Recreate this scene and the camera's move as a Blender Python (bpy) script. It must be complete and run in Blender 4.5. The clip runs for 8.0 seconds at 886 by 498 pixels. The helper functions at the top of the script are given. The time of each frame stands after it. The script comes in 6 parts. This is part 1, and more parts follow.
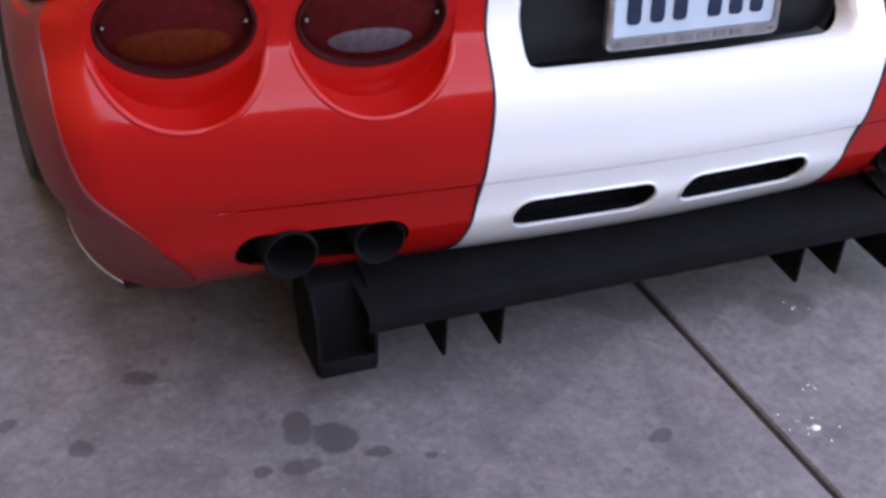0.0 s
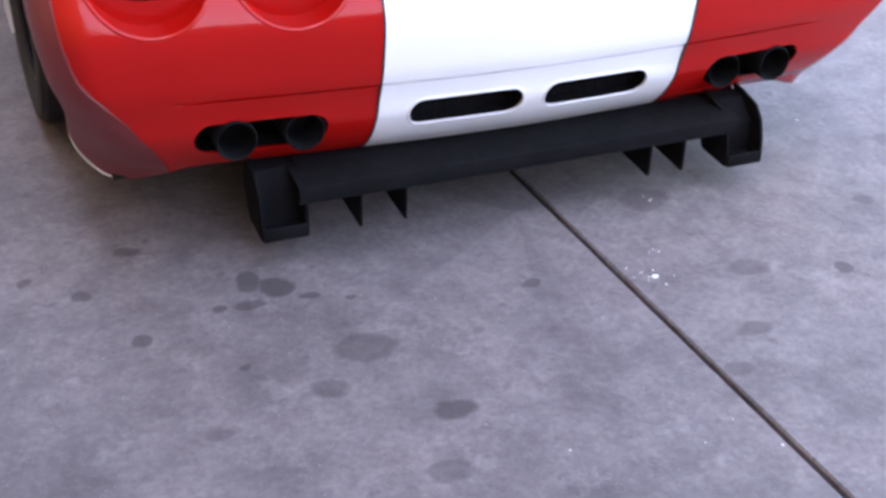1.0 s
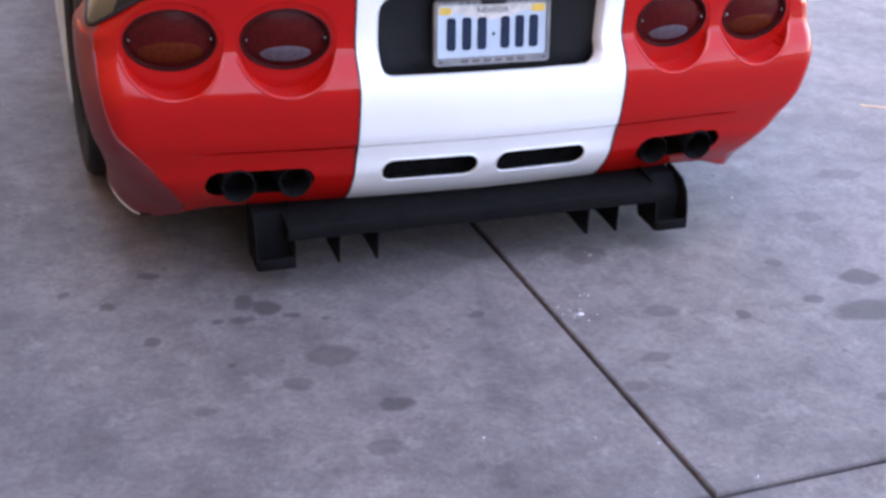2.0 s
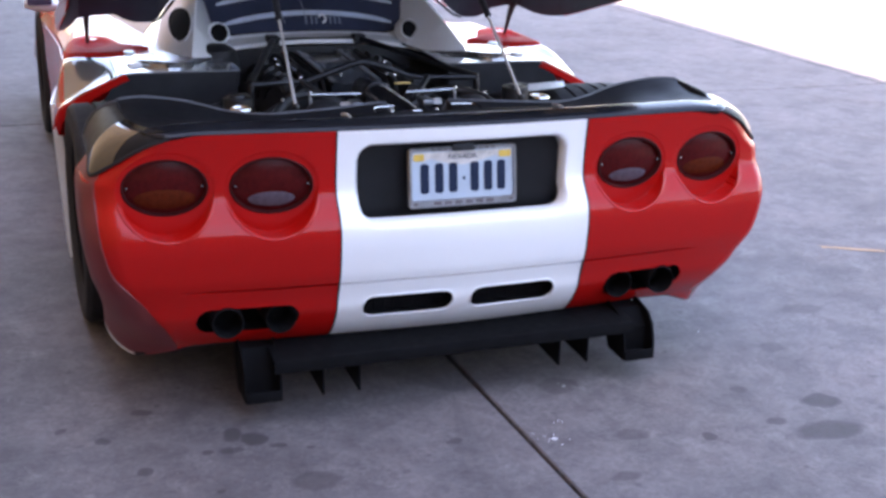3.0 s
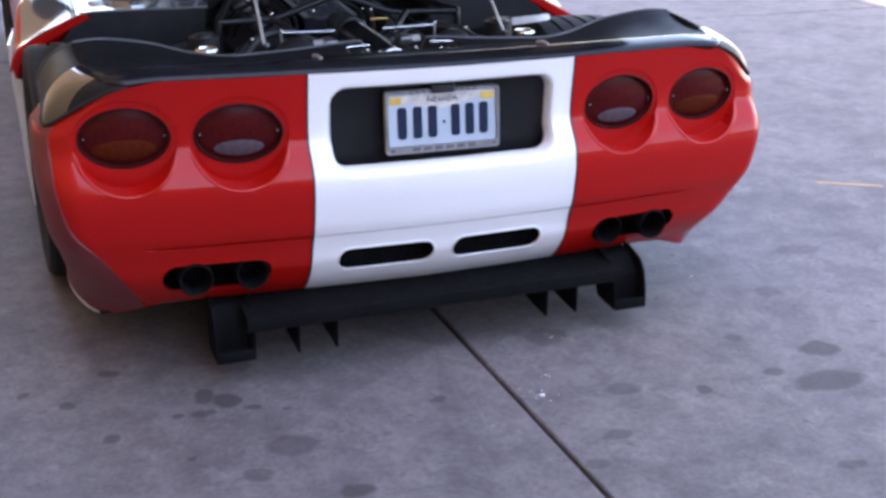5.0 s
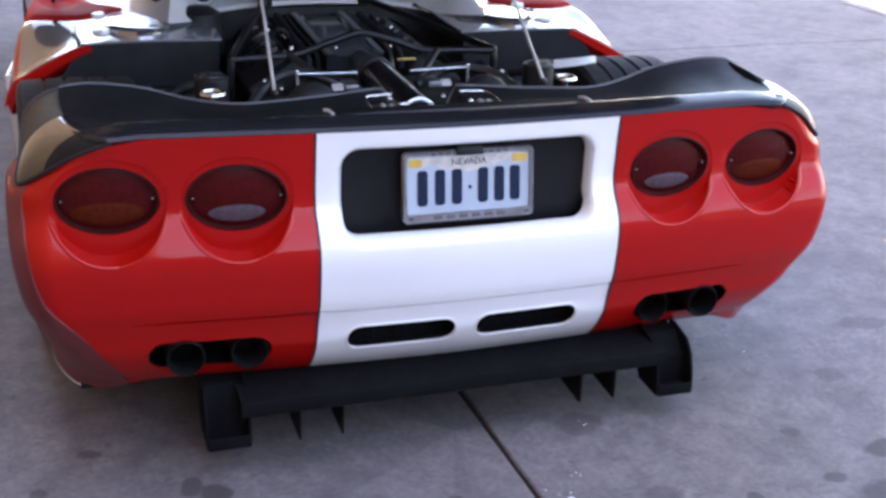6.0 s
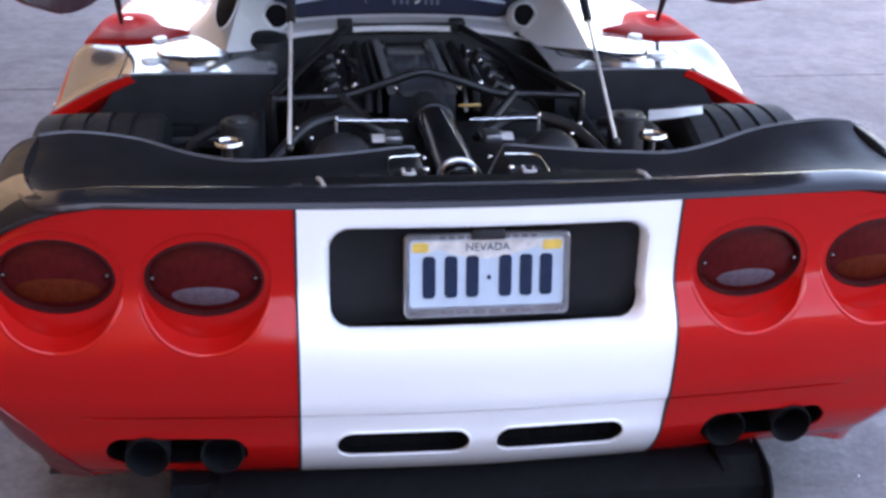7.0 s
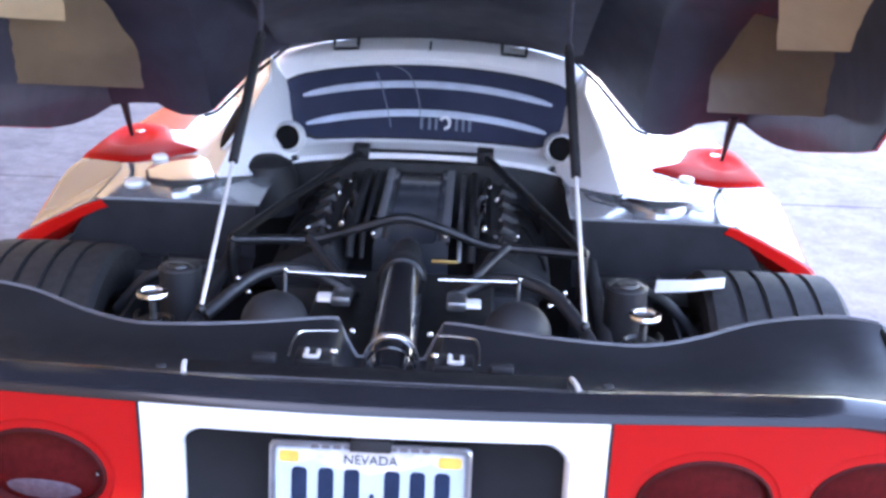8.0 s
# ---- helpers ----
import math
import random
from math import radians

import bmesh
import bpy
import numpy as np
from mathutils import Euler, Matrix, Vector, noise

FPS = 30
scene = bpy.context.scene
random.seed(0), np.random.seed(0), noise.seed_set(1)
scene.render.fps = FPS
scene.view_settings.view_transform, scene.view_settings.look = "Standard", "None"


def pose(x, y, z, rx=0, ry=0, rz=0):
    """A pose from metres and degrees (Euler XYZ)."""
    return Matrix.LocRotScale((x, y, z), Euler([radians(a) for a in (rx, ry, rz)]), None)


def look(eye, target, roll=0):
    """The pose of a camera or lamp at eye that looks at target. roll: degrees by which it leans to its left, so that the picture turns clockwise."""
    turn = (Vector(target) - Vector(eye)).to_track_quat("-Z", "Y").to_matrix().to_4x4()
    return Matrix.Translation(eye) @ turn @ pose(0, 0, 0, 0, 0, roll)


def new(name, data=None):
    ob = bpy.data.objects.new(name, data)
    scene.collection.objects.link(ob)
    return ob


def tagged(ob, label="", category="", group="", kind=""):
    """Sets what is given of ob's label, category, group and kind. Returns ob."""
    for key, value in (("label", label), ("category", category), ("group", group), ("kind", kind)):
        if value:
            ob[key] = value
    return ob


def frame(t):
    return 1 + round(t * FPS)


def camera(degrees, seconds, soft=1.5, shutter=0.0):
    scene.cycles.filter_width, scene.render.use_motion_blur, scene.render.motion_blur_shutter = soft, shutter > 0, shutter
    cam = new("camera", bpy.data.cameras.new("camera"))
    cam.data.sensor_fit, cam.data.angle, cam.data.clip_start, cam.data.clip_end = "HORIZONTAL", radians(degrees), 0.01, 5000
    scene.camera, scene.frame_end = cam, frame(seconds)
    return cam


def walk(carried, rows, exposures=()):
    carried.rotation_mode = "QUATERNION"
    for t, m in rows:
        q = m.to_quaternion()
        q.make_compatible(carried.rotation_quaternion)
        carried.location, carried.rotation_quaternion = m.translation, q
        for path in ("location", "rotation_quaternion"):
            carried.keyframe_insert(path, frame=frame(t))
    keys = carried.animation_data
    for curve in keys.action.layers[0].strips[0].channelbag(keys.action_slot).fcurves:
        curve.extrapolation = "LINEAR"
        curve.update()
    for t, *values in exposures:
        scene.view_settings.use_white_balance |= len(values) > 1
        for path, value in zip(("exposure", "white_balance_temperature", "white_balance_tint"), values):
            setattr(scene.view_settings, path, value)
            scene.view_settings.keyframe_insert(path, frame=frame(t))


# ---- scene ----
cam = camera(40.0, 8.0, soft=3.1)
PATH = [
    (0, (-1.072, -1.453, 1.325), (-0.362, 0.044, 0.205), 4.9),
    (0.2, (-1.076, -1.593, 1.325), (-0.376, -0.082, 0.211), 6.0),
    (0.3, (-1.068, -1.677, 1.308), (-0.403, -0.138, 0.217), 5.4),
    (0.5, (-1.071, -1.803, 1.329), (-0.442, -0.207, 0.3), 2.9),
    (0.7, (-1.108, -1.925, 1.341), (-0.462, -0.305, 0.362), 0.8),
    (0.8, (-1.119, -1.988, 1.359), (-0.467, -0.383, 0.359), 0.6),
    (1, (-1.153, -2.128, 1.373), (-0.442, -0.579, 0.327), 2.8),
    (1.2, (-1.139, -2.264, 1.42), (-0.435, -0.714, 0.371), 2.6),
    (2.3, (-1.174, -2.81, 1.537), (-0.536, -1.096, 0.727), 3.3),
    (2.5, (-1.188, -2.854, 1.543), (-0.552, -1.112, 0.794), 2.6),
    (2.8, (-1.187, -2.916, 1.537), (-0.51, -1.164, 0.849), 2.6),
    (3, (-1.185, -2.932, 1.51), (-0.499, -1.168, 0.864), 2.2),
    (3.3, (-1.182, -2.936, 1.507), (-0.52, -1.159, 0.872), 2.2),
    (3.5, (-1.174, -2.954, 1.516), (-0.518, -1.179, 0.869), 1.6),
    (3.8, (-1.157, -2.952, 1.522), (-0.499, -1.182, 0.862), 2.1),
    (4, (-1.161, -2.935, 1.527), (-0.5, -1.173, 0.849), 2.4),
    (4.3, (-1.157, -2.887, 1.531), (-0.501, -1.144, 0.803), 2.4),
    (4.5, (-1.152, -2.851, 1.517), (-0.474, -1.121, 0.776), 2.3),
    (4.7, (-1.125, -2.820, 1.507), (-0.446, -1.093, 0.761), 1.8),
    (5.8, (-1.025, -2.512, 1.51), (-0.302, -0.826, 0.713), 1.9),
    (6, (-0.914, -2.423, 1.547), (-0.293, -0.681, 0.785), 2.6),
    (6.2, (-0.778, -2.378, 1.564), (-0.337, -0.602, 0.758), 1.0),
    (6.5, (-0.64, -2.282, 1.566), (-0.292, -0.491, 0.747), 1.1),
    (6.7, (-0.542, -2.202, 1.573), (-0.217, -0.396, 0.776), 1.5),
    (6.8, (-0.481, -2.144, 1.557), (-0.171, -0.327, 0.779), 1.5),
    (7, (-0.386, -2.035, 1.574), (-0.115, -0.217, 0.787), 1.6),
    (7.1, (-0.350, -1.982, 1.590), (-0.074, -0.148, 0.841), 2.1),
    (7.2, (-0.279, -1.944, 1.592), (-0.038, -0.098, 0.862), 0.9),
    (7.3, (-0.262, -1.909, 1.595), (-0.018, -0.057, 0.880), 1.1),
    (7.4, (-0.216, -1.862, 1.604), (0.010, -0.003, 0.902), 1.0),
    (7.5, (-0.15, -1.82, 1.609), (0.036, 0.044, 0.909), 0.9),
    (7.6, (-0.101, -1.797, 1.598), (0.057, 0.083, 0.933), 1.0),
    (7.7, (-0.023, -1.751, 1.613), (0.067, 0.134, 0.951), 1.1),
    (7.8, (0.027, -1.728, 1.617), (0.076, 0.164, 0.969), 1.1),
    (8, (0.139, -1.638, 1.642), (0.093, 0.24, 0.957), 2.1),
]
walk(cam, [(t, look(eye, target, roll)) for t, eye, target, roll in PATH], [(t, s, k, 22) for t, s, k in ((0.0, 3.51, 8500), (0.5, 3.71, 8300), (1.0, 3.88, 8100), (1.2, 3.82, 8100), (2.5, 3.50, 7750), (3.5, 3.16, 7620), (4.5, 3.28, 7700), (6.0, 3.34, 7750), (6.5, 3.47, 7600), (7.0, 3.53, 7600), (7.5, 3.72, 7450), (8.0, 4.5, 7000))])

# ---------------------------------------------------------------- world, sun, exposure
SUN_EL, SUN_AZ = radians(48.0), radians(-100.0)
world = bpy.data.worlds.new("sky")
scene.world = world
world.use_nodes = True
_wn = world.node_tree.nodes
_sky = _wn.new("ShaderNodeTexSky")
_sky.sky_type, _sky.sun_disc = "NISHITA", False
_sky.sun_elevation, _sky.sun_rotation = SUN_EL, SUN_AZ
_sky.air_density, _sky.dust_density, _sky.ozone_density = 1.0, 1.4, 1.0
world.node_tree.links.new(_sky.outputs[0], _wn["Background"].inputs[0])
_wn["Background"].inputs[1].default_value = 0.15
_sl = bpy.data.lights.new("sun", "SUN")
_sl.energy, _sl.angle, _sl.color = 4.5, radians(0.55), (1.0, 0.93, 0.82)
sun = new("sun", _sl)
sun.matrix_world = look((0, 0, 0), (-math.sin(SUN_AZ) * math.cos(SUN_EL), -math.cos(SUN_AZ) * math.cos(SUN_EL), -math.sin(SUN_EL)))


# ---------------------------------------------------------------- materials
class Mat:
    """A small builder for node materials."""

    def __init__(self, name):
        self.m = bpy.data.materials.new(name)
        self.m.use_nodes = True
        self.nt = self.m.node_tree
        self.b = self.nt.nodes["Principled BSDF"]
        self.co = None

    def put(self, **kw):
        for k, v in kw.items():
            s = self.b.inputs[k.replace("_", " ")]
            if isinstance(v, bpy.types.NodeSocket):
                self.nt.links.new(v, s)
            else:
                s.default_value = (*v, 1) if isinstance(v, tuple) and len(v) == 3 else v
        return self

    def node(self, kind, **kw):
        n = self.nt.nodes.new(kind)
        for k, v in kw.items():
            n.inputs[k].default_value = v
        return n

    def coord(self, scale=(1, 1, 1)):
        tc = self.nt.nodes.new("ShaderNodeTexCoord")
        mp = self.nt.nodes.new("ShaderNodeMapping")
        mp.inputs["Scale"].default_value = scale
        self.nt.links.new(tc.outputs["Object"], mp.inputs[0])
        return mp.outputs[0]

    def noise(self, scale, detail=4.0, rough=0.55, vec=None):
        n = self.node("ShaderNodeTexNoise", Scale=scale, Detail=detail, Roughness=rough)
        self.nt.links.new(vec if vec is not None else self.coord(), n.inputs["Vector"])
        return n.outputs["Fac"]

    def ramp(self, fac, stops):
        r = self.nt.nodes.new("ShaderNodeValToRGB")
        el = r.color_ramp.elements
        while len(el) < len(stops):
            el.new(0.5)
        for e, (p, c) in zip(el, stops):
            e.position, e.color = p, (*c, 1) if isinstance(c, tuple) else (c, c, c, 1)
        self.nt.links.new(fac, r.inputs[0])
        return r.outputs[0]

    def mix(self, fac, a, b, mode="MIX"):
        n = self.nt.nodes.new("ShaderNodeMix")
        n.data_type, n.blend_type = "RGBA", mode
        for s, v in ((n.inputs[0], fac), (n.inputs[6], a), (n.inputs[7], b)):
            if isinstance(v, bpy.types.NodeSocket):
                self.nt.links.new(v, s)
            else:
                s.default_value = (*v, 1) if isinstance(v, tuple) else v
        return n.outputs[2]

    def math(self, op, a, b=0.0, clamp=False):
        n = self.nt.nodes.new("ShaderNodeMath")
        n.operation, n.use_clamp = op, clamp
        for s, v in zip(n.inputs, (a, b)):
            if isinstance(v, bpy.types.NodeSocket):
                self.nt.links.new(v, s)
            else:
                s.default_value = v
        return n.outputs[0]

    def bump(self, height, strength=0.2, dist=0.002):
        n = self.node("ShaderNodeBump", Strength=strength, Distance=dist)
        self.nt.links.new(height, n.inputs["Height"])
        self.nt.links.new(n.outputs[0], self.b.inputs["Normal"])
        return self


def paint(name, col, dirt, rough=0.16, coat=0.6, coat_rough=0.06):
    m = Mat(name)
    big = m.ramp(m.noise(3.2, 5), [(0.42, 0.0), (0.75, 1.0)])
    m.put(Base_Color=m.mix(m.math("MULTIPLY", big, 0.35), col, dirt), Roughness=m.math("ADD", rough, m.math("MULTIPLY", m.noise(5, 5), 0.10)),
          Coat_Weight=coat, Coat_Roughness=coat_rough)
    return m.bump(m.noise(6, 2), 0.02, 0.004).m


RED = paint("red_paint", (0.43, 0.007, 0.005), (0.36, 0.006, 0.004), coat=0.32, coat_rough=0.07)
RED.node_tree.nodes["Principled BSDF"].inputs["Specular IOR Level"].default_value = 0.15
WHITE = paint("white_paint", (0.86, 0.86, 0.86), (0.79, 0.79, 0.79), 0.2)
REDMATT = paint("red_paint_inside", (0.47, 0.010, 0.007), (0.38, 0.009, 0.006), 0.5, 0.0)
# dull dark red: film on the lower corner and painted shade of the flank
FILMSHADE = paint("film_and_shade", (0.175, 0.022, 0.024), (0.18, 0.040, 0.040), 0.45, 0.06, 0.3)
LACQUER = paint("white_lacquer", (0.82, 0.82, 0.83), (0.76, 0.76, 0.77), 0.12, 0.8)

SILVER = paint("silver_lacquer", (0.42, 0.44, 0.47), (0.36, 0.38, 0.41), 0.06, 0.5)
SILVER.node_tree.nodes["Principled BSDF"].inputs["Metallic"].default_value = 0.55
POLISH = paint("polished_skin", (0.46, 0.46, 0.48), (0.40, 0.40, 0.42), 0.08, 0.4)
POLISH.node_tree.nodes["Principled BSDF"].inputs["Metallic"].default_value = 0.85
OUTERSKIN = paint("polished_outer_skin", (0.30, 0.285, 0.28), (0.26, 0.25, 0.245), 0.08, 0.15)
OUTERSKIN.node_tree.nodes["Principled BSDF"].inputs["Metallic"].default_value = 0.5


def plain(name, col, rough=0.5, metal=0.0, vary=0.25, scale=20.0, coat=0.0, bump=0.12):
    m = Mat(name)
    dark = tuple(c * (1 - vary) for c in col)
    n = m.noise(scale, 6)
    m.put(Base_Color=m.mix(m.ramp(n, [(0.35, 0.0), (0.7, 1.0)]), col, dark),
          Roughness=m.math("ADD", rough * 0.8, m.math("MULTIPLY", m.noise(scale * 2.7, 4), rough * 0.4)), Metallic=metal, Coat_Weight=coat, Coat_Roughness=0.08)
    return m.bump(m.noise(scale * 6, 3), bump, 0.001).m


CARBON = plain("black_gelcoat", (0.013, 0.013, 0.016), 0.14, 0.0, 0.25, 7, coat=0.0, bump=0.0)
DECKDULL = plain("dull_black_gelcoat", (0.010, 0.010, 0.012), 0.48, 0.0, 0.3, 12, bump=0.05)
DECKDULL.node_tree.nodes["Principled BSDF"].inputs["Specular IOR Level"].default_value = 0.3
# pale grey: plenum teeth, and painted highlights along deck and trough edges
GREYANDGLINT = plain("grey_and_glint", (0.075, 0.075, 0.085), 0.4, 0.0, 0.3, 20)
GLOSSBLACK = plain("gloss_black", (0.012, 0.012, 0.014), 0.10, 0.0, 0.3, 10, coat=1.0, bump=0.02)
GLOSSBLACK.node_tree.nodes["Principled BSDF"].inputs["Coat IOR"].default_value = 2.0
MATBLACK = plain("matt_black", (0.018, 0.018, 0.021), 0.6, 0.0, 0.4, 18)
PLASTIC = plain("black_plastic", (0.017, 0.017, 0.020), 0.45, 0.0, 0.35, 25)
RUBBER = plain("tyre_rubber", (0.024, 0.023, 0.025), 0.75, 0.0, 0.35, 40)
STEEL = plain("bright_steel", (0.62, 0.62, 0.63), 0.22, 1.0, 0.2, 30)
RODSTEEL = plain("satin_rod", (0.62, 0.60, 0.58), 0.35, 0.35, 0.2, 30)
DULLSTEEL = plain("dull_steel", (0.30, 0.30, 0.31), 0.42, 1.0, 0.4, 26)
DARKSTEEL = plain("dark_steel", (0.042, 0.042, 0.046), 0.4, 0.8, 0.4, 26)
BRASS = plain("brass", (0.62, 0.40, 0.14), 0.3, 1.0, 0.25, 26)
LIDBLACK = plain("glossy_lid", (0.030, 0.033, 0.041), 0.15, 0.0, 0.3, 9, coat=0.3, bump=0.02)
UNDER = plain("engine_cover_underside", (0.042, 0.040, 0.058), 0.6, 0.0, 0.35, 6, coat=0.08)
BOARD = plain("brown_board", (0.16, 0.100, 0.058), 0.55, 0.0, 0.3, 5)
BEIGE = plain("beige_board", (0.62, 0.44, 0.26), 0.6, 0.0, 0.25, 5)
REDLENS = plain("smoked_red_lens", (0.075, 0.006, 0.006), 0.25, 0.0, 0.35, 60, coat=0.0, bump=0.1)
CLEARLENS = plain("clear_grey_lens", (0.105, 0.080, 0.098), 0.25, 0.0, 0.3, 90, coat=0.0, bump=0.15)
AMBERLENS = plain("amber_lens", (0.095, 0.015, 0.005), 0.25, 0.0, 0.35, 90, coat=0.0, bump=0.15)
DARKRED = plain("dark_red_rim", (0.045, 0.003, 0.003), 0.7, 0.0, 0.3, 40)
SOOT = plain("sooty_black", (0.006, 0.006, 0.007), 0.8, 0.0, 0.4, 18)
SOOT.node_tree.nodes["Principled BSDF"].inputs["Specular IOR Level"].default_value = 0.2
for _m, _v in ((SOOT, 0.1), (CARBON, 0.3), (DECKDULL, 0.25), (MATBLACK, 0.3), (UNDER, 0.2), (RUBBER, 0.3), (REDMATT, 0.05), (REDLENS, 0.12), (CLEARLENS, 0.15), (AMBERLENS, 0.12), (DARKRED, 0.2)):
    _m.node_tree.nodes["Principled BSDF"].inputs["Specular IOR Level"].default_value = _v
PLATEBLUE = plain("plate_blue", (0.42, 0.50, 0.58), 0.4, 0.0, 0.12, 12)
PLATEPALE = plain("plate_pale", (0.66, 0.62, 0.58), 0.4, 0.0, 0.35, 45)
PLATEYELLOW = plain("plate_yellow", (0.70, 0.45, 0.08), 0.4, 0.0, 0.2, 45)
PLATEINK = plain("plate_ink", (0.012, 0.022, 0.05), 0.6, 0.0, 0.2, 45)
PLATEINK.node_tree.nodes["Principled BSDF"].inputs["Specular IOR Level"].default_value = 0.15
CHROMEFRAME = plain("plate_frame_metal", (0.36, 0.36, 0.37), 0.3, 0.9, 0.25, 30)
FRAMEPRINT = plain("frame_print", (0.16, 0.14, 0.15), 0.5, 0.0, 0.3, 30)
GLASS = plain("dark_glass", (0.040, 0.048, 0.086), 0.06, 0.0, 0.3, 5, coat=0.6, bump=0.0)
STRIPGREY = plain("grey_strip", (0.50, 0.57, 0.68), 0.3, 0.0, 0.2, 20)
GREYSTUCCO = plain("grey_stucco", (0.22, 0.205, 0.20), 0.9, 0.0, 0.25, 1.2, bump=0.3)
STUCCO = plain("tan_stucco", (0.38, 0.208, 0.092), 0.9, 0.0, 0.25, 1.2, bump=0.3)
GLASSLINEGREY = plain("glass_line_grey", (0.16, 0.19, 0.24), 0.5, 0.0, 0.2, 30)
PALE = plain("pale_glass", (0.75, 0.75, 0.78), 0.2, 0.0, 0.1, 40)
OLDPAINT = plain("faded_orange_paint", (0.42, 0.26, 0.15), 0.8, 0.0, 0.4, 60)
PANELGREY = plain("grey_panel", (0.018, 0.018, 0.022), 0.5, 0.0, 0.35, 10)
PANELGREY.node_tree.nodes["Principled BSDF"].inputs["Specular IOR Level"].default_value = 0.12
JOINT = plain("joint_dirt", (0.022, 0.020, 0.021), 0.95, 0.0, 0.5, 30, bump=0.4)


def concrete():
    m = Mat("worn_concrete")
    tc = m.coord()
    # bend the coordinate a little so that stains get ragged edges
    nz = m.node("ShaderNodeTexNoise", Scale=14.0, Detail=4.0)
    m.nt.links.new(tc, nz.inputs["Vector"])
    sub = m.nt.nodes.new("ShaderNodeVectorMath")
    sub.operation = "MULTIPLY_ADD"
    m.nt.links.new(nz.outputs["Color"], sub.inputs[0])
    sub.inputs[1].default_value = (0.05, 0.05, 0.0)
    m.nt.links.new(tc, sub.inputs[2])
    bent = sub.outputs[0]
    base = m.ramp(m.noise(1.1, 6, 0.6), [(0.3, (0.118, 0.105, 0.108)), (0.5, (0.150, 0.134, 0.137)), (0.72, (0.178, 0.160, 0.163))])
    blot = m.ramp(m.noise(4.5, 5, 0.6), [(0.34, (0.60, 0.58, 0.60)), (0.52, (1.0, 1.0, 1.0))])
    col = m.mix(0.62, base, blot, "MULTIPLY")
    mid = m.ramp(m.noise(13, 5, 0.65), [(0.36, (0.62, 0.61, 0.63)), (0.62, (1.16, 1.16, 1.16))])
    col = m.mix(0.55, col, mid, "MULTIPLY")
    fine = m.ramp(m.noise(60, 8, 0.75), [(0.36, (0.52, 0.51, 0.52)), (0.62, (1.18, 1.18, 1.18))])
    col = m.mix(0.5, col, fine, "MULTIPLY")
    pale = m.ramp(m.noise(7.5, 6, 0.65), [(0.58, 0.0), (0.72, 1.0)])
    col = m.mix(m.math("MULTIPLY", pale, 0.22), col, (0.34, 0.32, 0.32))
    speck = m.ramp(m.noise(17, 3, 0.5), [(0.66, 0.0), (0.73, 1.0)])
    col = m.mix(m.math("MULTIPLY", speck, 0.55), col, (0.06, 0.054, 0.056))
    pits = m.ramp(m.noise(42, 3, 0.5), [(0.685, 0.0), (0.715, 1.0)])
    col = m.mix(m.math("MULTIPLY", pits, 0.6), col, (0.075, 0.068, 0.07))
    warm = m.ramp(m.noise(2.3, 4, 0.6), [(0.45, 0.0), (0.7, 1.0)])
    col = m.mix(m.math("MULTIPLY", warm, 0.5), col, (1.06, 0.97, 0.93), "MULTIPLY")
    grit = m.ramp(m.noise(160, 2, 0.5), [(0.69, 0.0), (0.74, 1.0)])
    col = m.mix(m.math("MULTIPLY", grit, 0.5), col, (0.36, 0.34, 0.34))
    # oil spots: x, y, radius x, radius y, depth
    spots = [(-0.645, -0.078, .028, .036, .85), (-0.596, -0.119, .034, .030, .9), (-0.540, -0.168, .020, .012, .8), (-0.665, -0.158, .026, .014, .7),
             (-0.50, -0.37, .06, .045, .6), (-0.603, -0.473, .034, .026, .55), (-0.409, -0.603, .040, .030, .8), (-0.486, -0.745, .045, .03, .5),
             (-0.822, -0.522, .03, .015, .5), (0.14, -0.681, .03, .018, .5), (0.372, -0.382, .045, .03, .5), (0.918, -0.516, .10, .05, .75),
             (1.005, -0.352, .058, .046, .85), (0.705, -0.87, .04, .02, .6), (0.25, -0.576, .04, .02, .5), (1.40, 0.28, .08, .04, .5),
             (0.315, -0.05, .06, .05, .5), (1.10, 0.02, .045, .035, .5), (0.82, -0.22, .025, .02, .5)]
    # small dark chips: x, y, radius
    chips = [(-0.890, -0.209, .015), (-1.067, 0.067, .012), (-0.973, -0.023, .017), (-0.857, 0.115, .018), (-0.723, -0.152, .014),
             (-0.726, -0.358, .008), (-0.613, -0.094, .008), (-0.47, -0.21, .009), (-0.10, -0.278, .016), (0.57, -0.454, .018), (0.80, -0.43, .022)]
    spots += [(x, y, 1.3 * r, r, 0.75) for x, y, r in chips]
    sep = m.nt.nodes.new("ShaderNodeSeparateXYZ")
    m.nt.links.new(bent, sep.inputs[0])
    keep = None
    for x, y, rx, ry, d in spots:
        dx = m.math("DIVIDE", m.math("SUBTRACT", sep.outputs[0], x + 0.025), rx)
        dy = m.math("DIVIDE", m.math("SUBTRACT", sep.outputs[1], y + 0.025), ry)
        r = m.math("ADD", m.math("MULTIPLY", dx, dx), m.math("MULTIPLY", dy, dy))
        s = m.math("MULTIPLY", m.math("MULTIPLY", m.math("SUBTRACT", 1.35, r), 1.7, True), min(1.0, d * 0.9))
        keep = s if keep is None else m.math("MAXIMUM", keep, s)
    col = m.mix(keep, col, (0.040, 0.034, 0.036))
    m.put(Base_Color=col, Roughness=m.math("ADD", 0.62, m.math("MULTIPLY", m.noise(9, 5), 0.3)), Specular_IOR_Level=0.4)
    h = m.math("ADD", m.math("MULTIPLY", m.noise(130, 4, 0.7), 0.5), m.noise(22, 5))
    return m.bump(h, 0.35, 0.003).m


CONCRETE = concrete()


